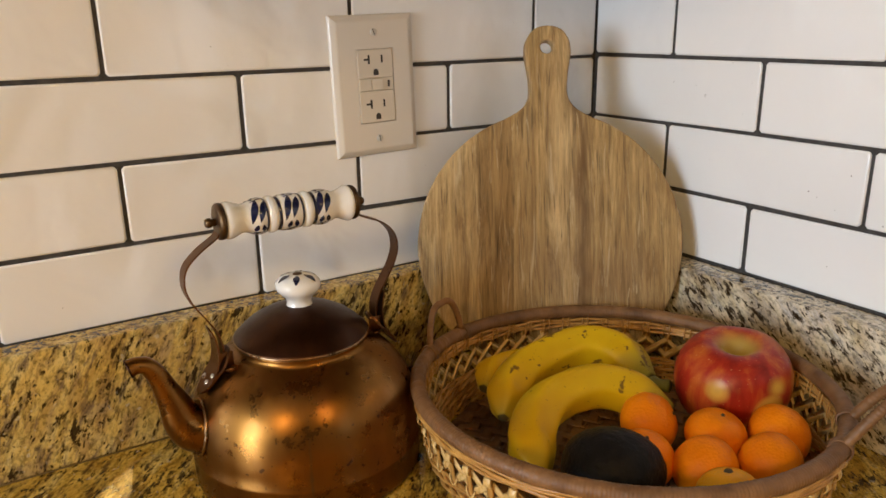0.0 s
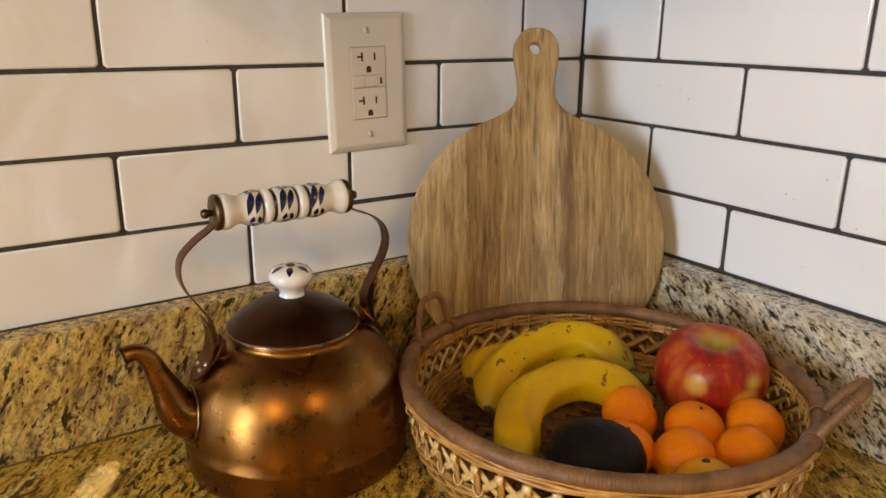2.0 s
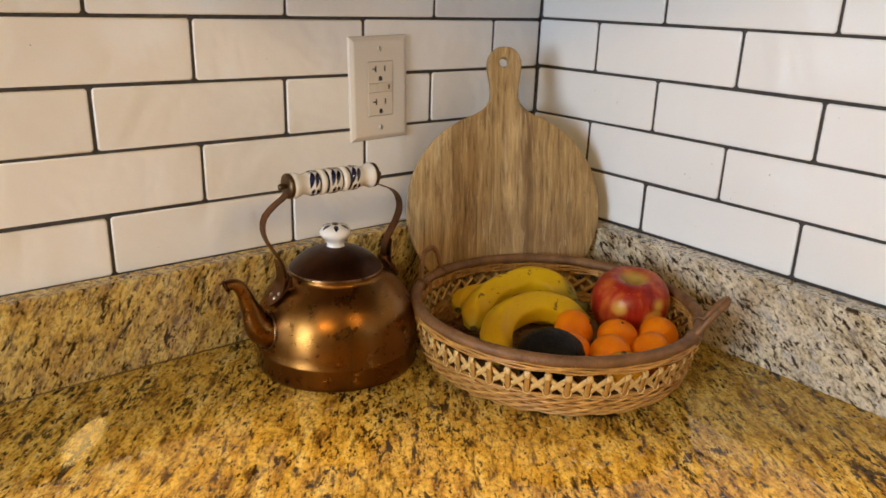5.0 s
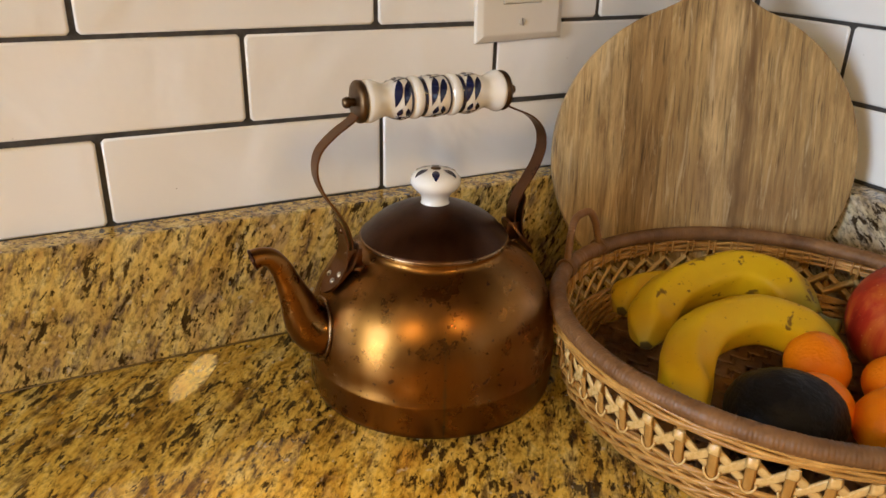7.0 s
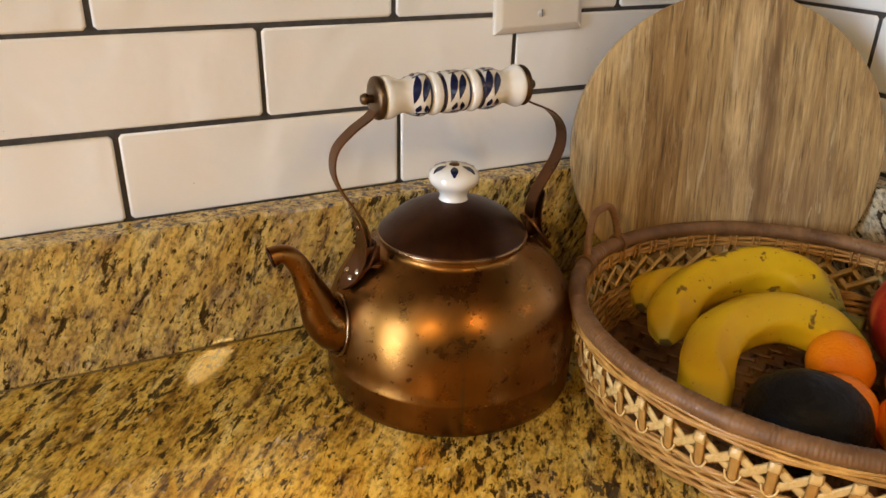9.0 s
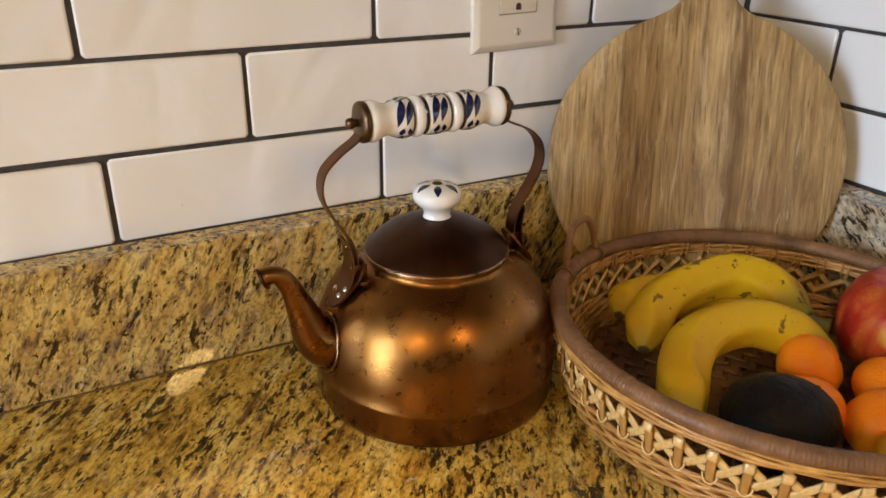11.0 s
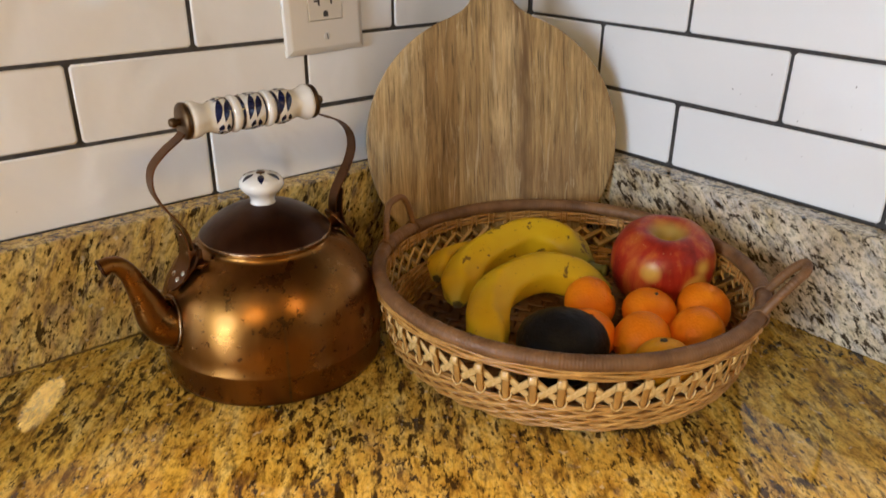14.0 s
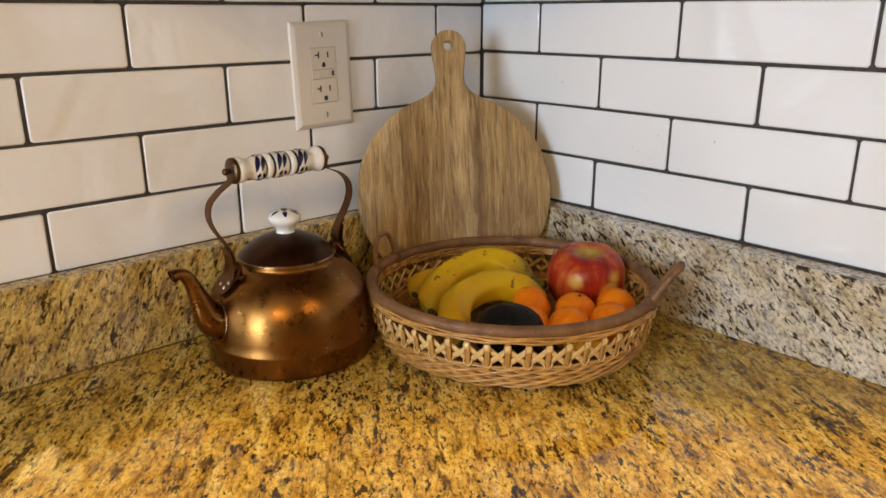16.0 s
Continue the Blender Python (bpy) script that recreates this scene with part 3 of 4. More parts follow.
# ---- copper kettle ----
KETTLE = (-0.4145, -0.1205, 0.0)
kettle = thing("kettle", KETTLE, 180, "old copper kettle with blue and white porcelain handle", "kettle")
BODY = [(0.0, 0.0012), (0.070, 0.0012), (0.0865, 0.0006), (0.0885, 0.002), (0.0893, 0.006), (0.0897, 0.0252), (0.0900, 0.0263), (0.0895, 0.0274),
        (0.0895, 0.038), (0.0886, 0.050), (0.0862, 0.062), (0.0815, 0.0740), (0.0750, 0.0845), (0.0670, 0.0932), (0.0590, 0.0990), (0.0530, 0.1018),
        (0.0502, 0.1038), (0.0497, 0.1066), (0.0502, 0.1082), (0.0492, 0.1090), (0.0482, 0.1085)]
part("body", lathe(bmesh.new(), BODY, 96), COPPER, kettle, "polished but stained copper body")
LIDP = [(0.0475, 0.1075), (0.0500, 0.1085), (0.0512, 0.1094), (0.0514, 0.1108), (0.0505, 0.1120), (0.0488, 0.1134), (0.0455, 0.1172), (0.0390, 0.1226),
        (0.0300, 0.1276), (0.0205, 0.1314), (0.0120, 0.1338), (0.0, 0.1346)]
lid = part("lid", lathe(bmesh.new(), LIDP, 96), LID_COPPER, kettle, "dark tarnished copper lid")
ring = part("lid_rim", lathe(bmesh.new(), [(0.0500, 0.1084), (0.0517, 0.1088), (0.0523, 0.1099), (0.0517, 0.1110), (0.0500, 0.1112)], 96), RIM_BRASS, lid)
KNOB = [(0.0, 0.1324), (0.0098, 0.1324), (0.0102, 0.1338), (0.0094, 0.1348), (0.0096, 0.1378), (0.0112, 0.1408), (0.0142, 0.1436), (0.0166, 0.1464),
        (0.0174, 0.1492), (0.0166, 0.1524), (0.0140, 0.1552), (0.0100, 0.1570), (0.0055, 0.1577), (0.0, 0.1579)]
knob = part("knob", lathe(bmesh.new(), KNOB, 48), PORCELAIN, lid, "white porcelain knob with blue petals")


def lookup(profile, s):
    """Radius of a turned profile given as (radius, height) at a height, on its outer side."""
    for (r0, h0), (r1, h1) in zip(profile, profile[1:]):
        if min(h0, h1) <= s <= max(h0, h1) and abs(h1 - h0) > 1e-9:
            return r0 + (r1 - r0) * (s - h0) / (h1 - h0)
    return profile[-1][0]


def petal_on_knob(bm, angle, p0, p1, half):
    """A leaf shape laid on the knob's top, from radius p0 to p1."""
    prof = KNOB[8:]
    rows = []
    for i in range(7):
        f = i / 6
        r = p0 + (p1 - p0) * f
        z = None
        for (r0, h0), (r1, h1) in zip(prof, prof[1:]):
            if r1 <= r <= r0:
                z = h0 + (h1 - h0) * (r - r0) / (r1 - r0)
        z = (z if z is not None else prof[0][1]) + 0.00035
        w = half * math.sin(math.pi * min(max(f, 0.02), 0.98)) ** 0.7
        rows.append([bm.verts.new((r * math.cos(angle) - k * w * math.sin(angle), r * math.sin(angle) + k * w * math.cos(angle), z)) for k in (-1, 0, 1)])
    for a, b in zip(rows, rows[1:]):
        for k in range(2):
            bm.faces.new((a[k], a[k + 1], b[k + 1], b[k]))
    bmesh.ops.recalc_face_normals(bm, faces=bm.faces[:])


for k in range(6):
    bm = bmesh.new()
    petal_on_knob(bm, radians(64 + 60 * k), 0.0062, 0.0158, 0.0026)
    part("petal", bm, BLUE, knob)
part("knob_screw", lathe(bmesh.new(), [(0.0, 0.1592), (0.0022, 0.1590), (0.0034, 0.1584), (0.0036, 0.1576)], 16), BRASS, knob)

# spout: a tapering swan neck with an open tip
SP = spline([(0.066, 0, 0.052), (0.0775, 0, 0.0530), (0.0885, 0, 0.0560), (0.0960, 0, 0.0660), (0.1005, 0, 0.0790), (0.1050, 0, 0.0915), (0.1092, 0, 0.1030), (0.1150, 0, 0.1118), (0.1215, 0, 0.1142), (0.1272, 0, 0.1130)], 44)
SR = spline([(0.0205, 0, 0), (0.0200, 0, 0), (0.0178, 0, 0), (0.0144, 0, 0), (0.0112, 0, 0), (0.0086, 0, 0), (0.0072, 0, 0), (0.0064, 0, 0), (0.0061, 0, 0), (0.0068, 0, 0)], 44)
bm = bmesh.new()
tube(bm, SP, [p.x for p in SR], 20, up=Vector((0, 1, 0)), caps=False)
inner = SP[-10:]
tube(bm, inner[::-1], [p.x - 0.001 for p in SR[-10:]][::-1], 20, up=Vector((0, 1, 0)), caps=False)
spout = part("spout", bm, COPPER, kettle, "curved copper spout with a dark tip")
part("spout_lip", tube(bmesh.new(), [SP[-1] + (Matrix.Rotation(2 * math.pi * k / 20, 3, SP[-1] - SP[-3]) @ Vector((0, 0.0064, 0))) for k in range(20)], 0.0009, 6, closed=True), LID_COPPER, spout)
collar = []
for k in range(40):
    a = 2 * math.pi * k / 40
    cz, cy = 0.0545 + 0.0205 * math.cos(a), 0.0212 * math.sin(a)
    collar.append(Vector((math.sqrt(lookup(BODY, cz) ** 2 - cy * cy) + 0.0008, cy, cz)))
part("spout_seam", tube(bmesh.new(), collar, 0.0013, 6, closed=True), RIM_BRASS, spout, "dull solder seam round the spout")

# handle: two sprung straps, porcelain grip, brackets and rivets
GRIP = [(0.0112, 0.0535), (0.0128, 0.0520), (0.0135, 0.0495), (0.0130, 0.0460), (0.0112, 0.0415), (0.0104, 0.0380), (0.0110, 0.0345), (0.0126, 0.0300),
        (0.0133, 0.0255), (0.0124, 0.0215), (0.0116, 0.0198), (0.0130, 0.0182), (0.0137, 0.0155), (0.0130, 0.0128), (0.0116, 0.0113), (0.0128, 0.0080),
        (0.0134, 0.0010), (0.0128, -0.0062), (0.0116, -0.0095), (0.0130, -0.0110), (0.0137, -0.0137), (0.0130, -0.0164), (0.0116, -0.0180),
        (0.0127, -0.0215), (0.0133, -0.0265), (0.0124, -0.0325), (0.0109, -0.0375), (0.0106, -0.0405), (0.0118, -0.0445), (0.0134, -0.0485),
        (0.0138, -0.0510), (0.0128, -0.0530), (0.0110, -0.0537)]
GZ = 0.2072
handle = new("handle")
handle.parent = kettle
GRIP = [(r, s * 0.925 + 0.0035) for r, s in GRIP]
grip_prof = [(p.x, p.y) for p in spline([(r, s, 0) for r, s in GRIP], 97)]
grip = part("grip", lathe(bmesh.new(), [(0.0, GRIP[0][1])] + grip_prof + [(0.0, GRIP[-1][1])], 40, "x", (0, 0, GZ)), PORCELAIN, handle, "turned white porcelain grip with blue leaves")


def on_grip(s, a, lift=0.00035):
    r = lookup(grip_prof, s) + lift
    return (s, r * math.cos(a), GZ + r * math.sin(a))


def leaf_on_grip(s0, a0, s1, a1, half):
    bm = bmesh.new()
    rows = []
    for i in range(9):
        f = i / 8
        w = half * (math.sin(math.pi * min(max(f, 0.02), 0.98)) ** 0.8) * (1.25 - 0.5 * f)
        s, a = s0 + (s1 - s0) * f, a0 + (a1 - a0) * f
        rows.append([bm.verts.new(on_grip(s + k * w, a)) for k in (-1, -0.5, 0, 0.5, 1)])
    for p, q in zip(rows, rows[1:]):
        for k in range(4):
            bm.faces.new((p[k], p[k + 1], q[k + 1], q[k]))
    bmesh.ops.recalc_face_normals(bm, faces=bm.faces[:])
    part("leaf", bm, BLUE, grip)


for bulb in (0.0290, 0.0044, -0.0207):
    for turn in range(3):
        # the first face of each bulb looks out from the wall
        c = radians(22 + 120 * turn)
        leaf_on_grip(bulb + 0.0010, c + 0.85, bulb + 0.0056, c - 0.62, 0.0026)
        leaf_on_grip(bulb - 0.0048, c + 0.70, bulb + 0.0000, c - 0.52, 0.0026)
        for d in (-0.0035, 0.0030):
            leaf_on_grip(bulb + d, c - 1.15, bulb + d * 0.6, c - 0.66, 0.0018)
        leaf_on_grip(bulb - 0.003, c + 0.95, bulb + 0.004, c + 0.80, 0.0030)
for s in (0.0228, 0.0132, -0.0042, -0.0140):
    bm = bmesh.new()
    lathe(bm, [(lookup(grip_prof, s + d) + (0.0005 if abs(d) < 0.0009 else -0.0002), s + d) for d in (-0.0011, -0.0008, 0.0, 0.0008, 0.0011)], 40, "x", (0, 0, GZ))
    part("blue_band", bm, BLUE, grip)


def strap(side):
    end = 0.0550 if side > 0 else 0.0482
    path = spline([(end, 0, 0.2145), (end, 0, 0.2045), (end + 0.004, 0, 0.1970), (0.0715, 0, 0.1885), (0.0820, 0, 0.1780), (0.0845, 0, 0.1650), (0.0805, 0, 0.1520), (0.0725, 0, 0.1390),
                   (0.0665, 0, 0.1290), (0.0635, 0, 0.1200), (0.0628, 0, 0.1110), (0.0650, 0, 0.1035)], 60)
    path = [Vector((p.x * side, 0, p.z)) for p in path]
    bm = bmesh.new()
    rows = []
    for i, p in enumerate(path):
        t = (path[min(i + 1, 59)] - path[max(i - 1, 0)]).normalized()
        nrm = Vector((t.z, 0, -t.x)) * 0.0006
        w = 0.0058 if i > 6 else 0.0068
        rows.append([bm.verts.new(p + nrm * a + Vector((0, w * b, 0))) for a, b in ((1, -1), (1, 1), (-1, 1), (-1, -1))])
    for a, b in zip(rows, rows[1:]):
        for k in range(4):
            j = (k + 1) % 4
            bm.faces.new((a[k], a[j], b[j], b[k]))
    bm.faces.new(rows[0])
    bm.faces.new(rows[-1][::-1])
    bmesh.ops.recalc_face_normals(bm, faces=bm.faces[:])
    sharp(part("strap", bm, STRAP_COPPER, handle, "bent copper strap"), 40)
    # end cap with bolt
    part("end_cap", lathe(bmesh.new(), [(0.0, side * (end + 0.0025)), (0.0090, side * (end + 0.0025)), (0.0128, side * (end + 0.0015)), (0.0134, side * end), (0.0132, side * (end - 0.0022)), (0.0, side * (end - 0.0026))], 32, "x", (0, 0, GZ)), BRASS, handle, "dark brass end cap")
    part("bolt", lathe(bmesh.new(), [(0.0, side * (end + 0.0100)), (0.0026, side * (end + 0.0098)), (0.0036, side * (end + 0.0080)), (0.0036, side * (end + 0.0060)), (0.0026, side * (end + 0.0052)), (0.0026, side * (end + 0.0020))], 12, "x", (0, 0, GZ)), BRASS, handle, "small dark bolt")
    # bracket folded on the shoulder, with an ear and two rivets
    bm = bmesh.new()
    n0 = Vector((side * 0.78, 0, 0.62)).normalized()
    along = Vector((side * 0.62, 0, -0.78)).normalized()
    mid = Vector((side * 0.0705, 0, 0.0950))
    outline = []
    for k in range(28):
        a = 2 * math.pi * k / 28
        outline.append((0.0200 * math.cos(a) - 0.002, 0.0128 * math.sin(a) * (1.0 if math.cos(a) < 0 else 0.9)))
    top = [bm.verts.new(mid + along * a + Vector((0, b, 0)) + n0 * (0.0022 - 8.0 * b * b)) for a, b in outline]
    low = [bm.verts.new(mid + along * a + Vector((0, b, 0)) + n0 * (0.0004 - 8.0 * b * b)) for a, b in outline]
    bm.faces.new(top)
    bm.faces.new(low[::-1])
    for k in range(28):
        j = (k + 1) % 28
        bm.faces.new((low[k], low[j], top[j], top[k]))
    bmesh.ops.recalc_face_normals(bm, faces=bm.faces[:])
    bracket = sharp(part("bracket", bm, STRAP_COPPER, handle, "riveted copper bracket"), 40)
    tongue = spline([(side * 0.0745, 0, 0.0905), (side * 0.0680, 0, 0.1010), (side * 0.0660, 0, 0.1120), (side * 0.0672, 0, 0.1230), (side * 0.0700, 0, 0.1310)], 20)
    bm = bmesh.new()
    rows = []
    for i, p in enumerate(tongue):
        w = 0.0112 - 0.0042 * i / 19
        w *= 0.55 if i == 19 else (0.85 if i == 18 else 1.0)
        rows.append([bm.verts.new(p + Vector((side * a, w * b, 0))) for a, b in ((0.0016, -1), (0.0016, 1), (0.0005, 1), (0.0005, -1))])
    for a, b in zip(rows, rows[1:]):
        for k in range(4):
            j = (k + 1) % 4
            bm.faces.new((a[k], a[j], b[j], b[k]))
    bm.faces.new(rows[0])
    bm.faces.new(rows[-1][::-1])
    bmesh.ops.recalc_face_normals(bm, faces=bm.faces[:])
    tongue_ob = sharp(part("tongue", bm, STRAP_COPPER, handle, "copper tongue riveted to the strap"), 40)
    bm = bmesh.new()
    bmesh.ops.create_uvsphere(bm, u_segments=12, v_segments=8, radius=0.0026, matrix=Matrix.Translation((side * 0.0685, 0.0, 0.1235)) @ Matrix.Diagonal((0.6, 1, 1, 1)))
    part("rivet", bm, STRAP_COPPER, tongue_ob)
    part("pin", tube(bmesh.new(), [Vector((side * 0.0640, 0.0085, 0.0985)), Vector((side * 0.0570, 0.0100, 0.0985)), Vector((side * 0.0545, 0.0105, 0.0985))], [0.0016, 0.0016, 0.0011], 10), STRAP_COPPER, tongue_ob, "short copper hinge pin")
    part("ear", box(bmesh.new(), (min(side * 0.0560, side * 0.0680), 0.0045, 0.0980), (max(side * 0.0560, side * 0.0680), 0.0062, 0.1110), 0.0008), STRAP_COPPER, handle)
    for a, b in ((0.0015, 0.0062), (0.0080, 0.0030), (0.0060, -0.0060)):
        bm = bmesh.new()
        c = mid + along * a + Vector((0, b, 0)) + n0 * 0.0016
        m = Matrix.Translation(c) @ n0.to_track_quat("Z", "Y").to_matrix().to_4x4() @ Matrix.Diagonal((1, 1, 0.65, 1))
        bmesh.ops.create_uvsphere(bm, u_segments=14, v_segments=8, radius=0.0023, matrix=m)
        part("rivet", bm, STEEL, bracket, "shiny rivet head")


strap(1)
strap(-1)

# ---- wicker basket ----
BC, BA, BB, BTURN = (-0.2105, -0.2615, 0.0), 0.1595, 0.1478, 128.0
basket = thing("fruit_basket", BC, BTURN, "oval brown wicker fruit basket with two handles", "basket")
PROFILE = [(0.0, 0.885), (0.004, 0.912), (0.010, 0.936), (0.020, 0.955), (0.032, 0.967), (0.045, 0.980), (0.056, 0.991), (0.068, 1.0)]
UNITS = 50


def girth(z):
    for (z0, s0), (z1, s1) in zip(PROFILE, PROFILE[1:]):
        if z <= z1:
            return s0 + (s1 - s0) * (z - z0) / (z1 - z0)
    return 1.0


def on_wall(a, z, out=0.0):
    s = girth(z)
    return Vector(((BA * s + out) * math.cos(a), (BB * s + out) * math.sin(a), z))


def hoop(z, radius, amp=0.0, phase=0.0, count=360, out=0.0, rise=0.0, sides=7, waves=25):
    path = []
    for i in range(count):
        a = 2 * math.pi * i / count
        w = math.cos(waves * a + phase)
        path.append(on_wall(a, z + rise * math.sin(waves * a + phase), out + amp * w))
    return tube(bmesh.new(), path, radius, sides, closed=True)


# rim roll wrapped in cane
bm = bmesh.new()
WRAPS, PER = 400, 4
path, radii = [], []
rng = random.Random(4)
fat = [1.0 + rng.uniform(-0.02, 0.025) for _ in range(WRAPS)]
for i in range(WRAPS * PER):
    a = 2 * math.pi * i / (WRAPS * PER)
    path.append(on_wall(a, 0.068, 0.0) + Vector((0, 0, 0.0006 * math.sin(3 * a))))
    radii.append(0.0062 * fat[i // PER] * (0.955, 0.995, 1.01, 0.995)[i % PER])
tube(bm, path, radii, 12, closed=True)
part("rim", bm, RIM_CANE, basket, "brown rim wrapped tightly in cane")
# inner and outer binding reeds just under the rim
for k, (z, out) in enumerate(((0.0618, 0.0034), (0.0590, 0.0038), (0.0562, 0.0034), (0.0612, -0.0036), (0.0582, -0.0040), (0.0552, -0.0036))):
    part("binding_reed", hoop(z, 0.0015, 0.0005, 1.9 * k, out=out, rise=0.0008, waves=18), REED, basket)
# dense lower weave: reeds passing in and out of the stakes
z = 0.0020
k = 0
while z < 0.0262:
    part("woven_reed", hoop(z, 0.00140 + 0.00022 * math.sin(5.0 * k), 0.0021, 2.35 * k, rise=0.0021, waves=17), REED, basket)
    z += 0.0020
    k += 1
part("edge_reed", hoop(0.0272, 0.0015, 0.0006, 0, out=0.0012), REED, basket)


def unit_strip(name, length, width, thick, bow=0.0, segs=6):
    """A flat strip of cane along x, bowed out along z."""
    bm = bmesh.new()
    rows = []
    for i in range(segs + 1):
        f = i / segs
        x = (f - 0.5) * length
        zz = bow * math.sin(math.pi * f)
        rows.append([bm.verts.new((x, y * width / 2, zz + t)) for y, t in ((-1, 0), (-0.5, thick), (0.5, thick), (1, 0))])
    for a, b in zip(rows, rows[1:]):
        for q in range(3):
            bm.faces.new((a[q], b[q], b[q + 1], a[q + 1]))
        bm.faces.new((a[3], b[3], b[0], a[0]))
    bmesh.ops.recalc_face_normals(bm, faces=bm.faces[:])
    me = bpy.data.meshes.new(name)
    bm.to_mesh(me)
    bm.free()
    me.materials.append(STRIP)
    for p in me.polygons:
        p.use_smooth = True
    return me


def lay(name, me, p, q, outward, base_length):
    """Place a strip mesh from p to q with its face looking outward."""
    x = q - p
    stretch = x.length / base_length
    x.normalize()
    zv = (outward - x * outward.dot(x)).normalized()
    y = zv.cross(x)
    ob = new(name, me)
    m = Matrix((x, y, zv)).transposed().to_4x4() @ Matrix.Diagonal((stretch, 1, 1, 1))
    m.translation = (p + q) / 2
    ob.parent = basket
    ob.matrix_local = m
    return ob


DIAG = unit_strip("cane_strip", 0.026, 0.0068, 0.0007, 0.0006)
POST = unit_strip("cane_post", 0.026, 0.0060, 0.0008, 0.0010)
WRAP = unit_strip("cane_wrap", 0.0085, 0.0074, 0.0010, 0.0020)
STAKE = unit_strip("stake", 0.034, 0.0034, 0.0007, 0.0)
TIE = unit_strip("upright_reed", 0.012, 0.0018, 0.0008, 0.0006)
for me in (STAKE, TIE, POST):
    me.materials.clear()
    me.materials.append(REED)
bm = bmesh.new()
tube(bm, [Vector((0.0050 - 0.0062 * math.sin(math.pi * i / 12), -0.0044 * math.cos(math.pi * i / 12), 0.0014 * math.sin(math.pi * i / 12))) for i in range(13)], 0.0007, 6)
CURL = bpy.data.meshes.new("cane_loop")
bm.to_mesh(CURL)
bm.free()
CURL.materials.append(STRIP)
for p in CURL.polygons:
    p.use_smooth = True
Z0, Z1 = 0.0275, 0.0548
rng = random.Random(8)
for i in range(UNITS):
    a, b = 2 * math.pi * i / UNITS, 2 * math.pi * (i + 1) / UNITS
    mid = (a + b) / 2
    outward = Vector((math.cos(mid), math.sin(mid), -0.1))
    at_a = Vector((math.cos(a), math.sin(a), -0.1))
    j1, j2 = rng.uniform(-0.0012, 0.0012), rng.uniform(-0.0012, 0.0012)
    lay("cane_strip", DIAG, on_wall(a, Z0 + 0.0035 + j1, 0.0004), on_wall(b, Z0 + 0.0190 + j2, 0.0004), outward, 0.026)
    lay("cane_strip", DIAG, on_wall(a, Z0 + 0.0190 - j1, 0.0002), on_wall(b, Z0 + 0.0035 - j2, 0.0002), outward, 0.026)
    lay("cane_post", POST, on_wall(a, Z0 - 0.0030, 0.0016), on_wall(a, Z1 + 0.0010, 0.0014), at_a, 0.026)
    lay("cane_wrap", WRAP, on_wall(a, Z1 - 0.0100, 0.0024), on_wall(a, Z1 - 0.0020, 0.0030), at_a, 0.0085)
    lay("cane_loop", CURL, on_wall(a, Z0 - 0.0030, 0.0026), on_wall(a, Z0 + 0.0050, 0.0022), at_a, 0.0080)
    lay("stake", STAKE, on_wall(a, 0.003, -0.0002), on_wall(a, Z0, -0.0002), at_a, 0.034)
    for d in (-0.0026, 0.0026):
        lay("upright_reed", TIE, on_wall(a + d / 0.15, 0.0530, -0.0050), on_wall(a + d / 0.15, 0.0645, -0.0060), -at_a, 0.012)
# woven floor: plaited bands over a disc
bm = bmesh.new()
lathe(bm, [(0.0, 0.0052), (0.8, 0.0052), (0.87, 0.0056), (0.885, 0.0040), (0.85, 0.0016), (0.0, 0.0016)], 72)
for v in bm.verts:
    v.co.x *= BA
    v.co.y *= BB
part("base", bm, MAT, basket, "dark brown base of the basket", smooth=False)
for k in range(-11, 12):
    for axis in (0, 1):
        half = (BA, BB)[axis] * 0.86 * math.sqrt(max(0.0, 1 - (k / 11.6) ** 2))
        off = k * (BB, BA)[axis] * 0.86 / 11.6
        if half < 0.02:
            continue
        n = max(6, int(half * 2 / 0.006))
        path = []
        for i in range(n + 1):
            s = -half + 2 * half * i / n
            cell = s / ((BA, BB)[axis] * 0.86 / 11.6)
            h = 0.0062 + 0.0007 * math.sin(math.pi * cell + math.pi * (k + axis))
            path.append(Vector((s, off, h)) if axis == 0 else Vector((off, s, h)))
        bm = bmesh.new()
        tube(bm, path, 0.0050, 6, flat=0.12, up=Vector((0, 0, 1)))
        part("plaited_band", bm, MAT, basket)


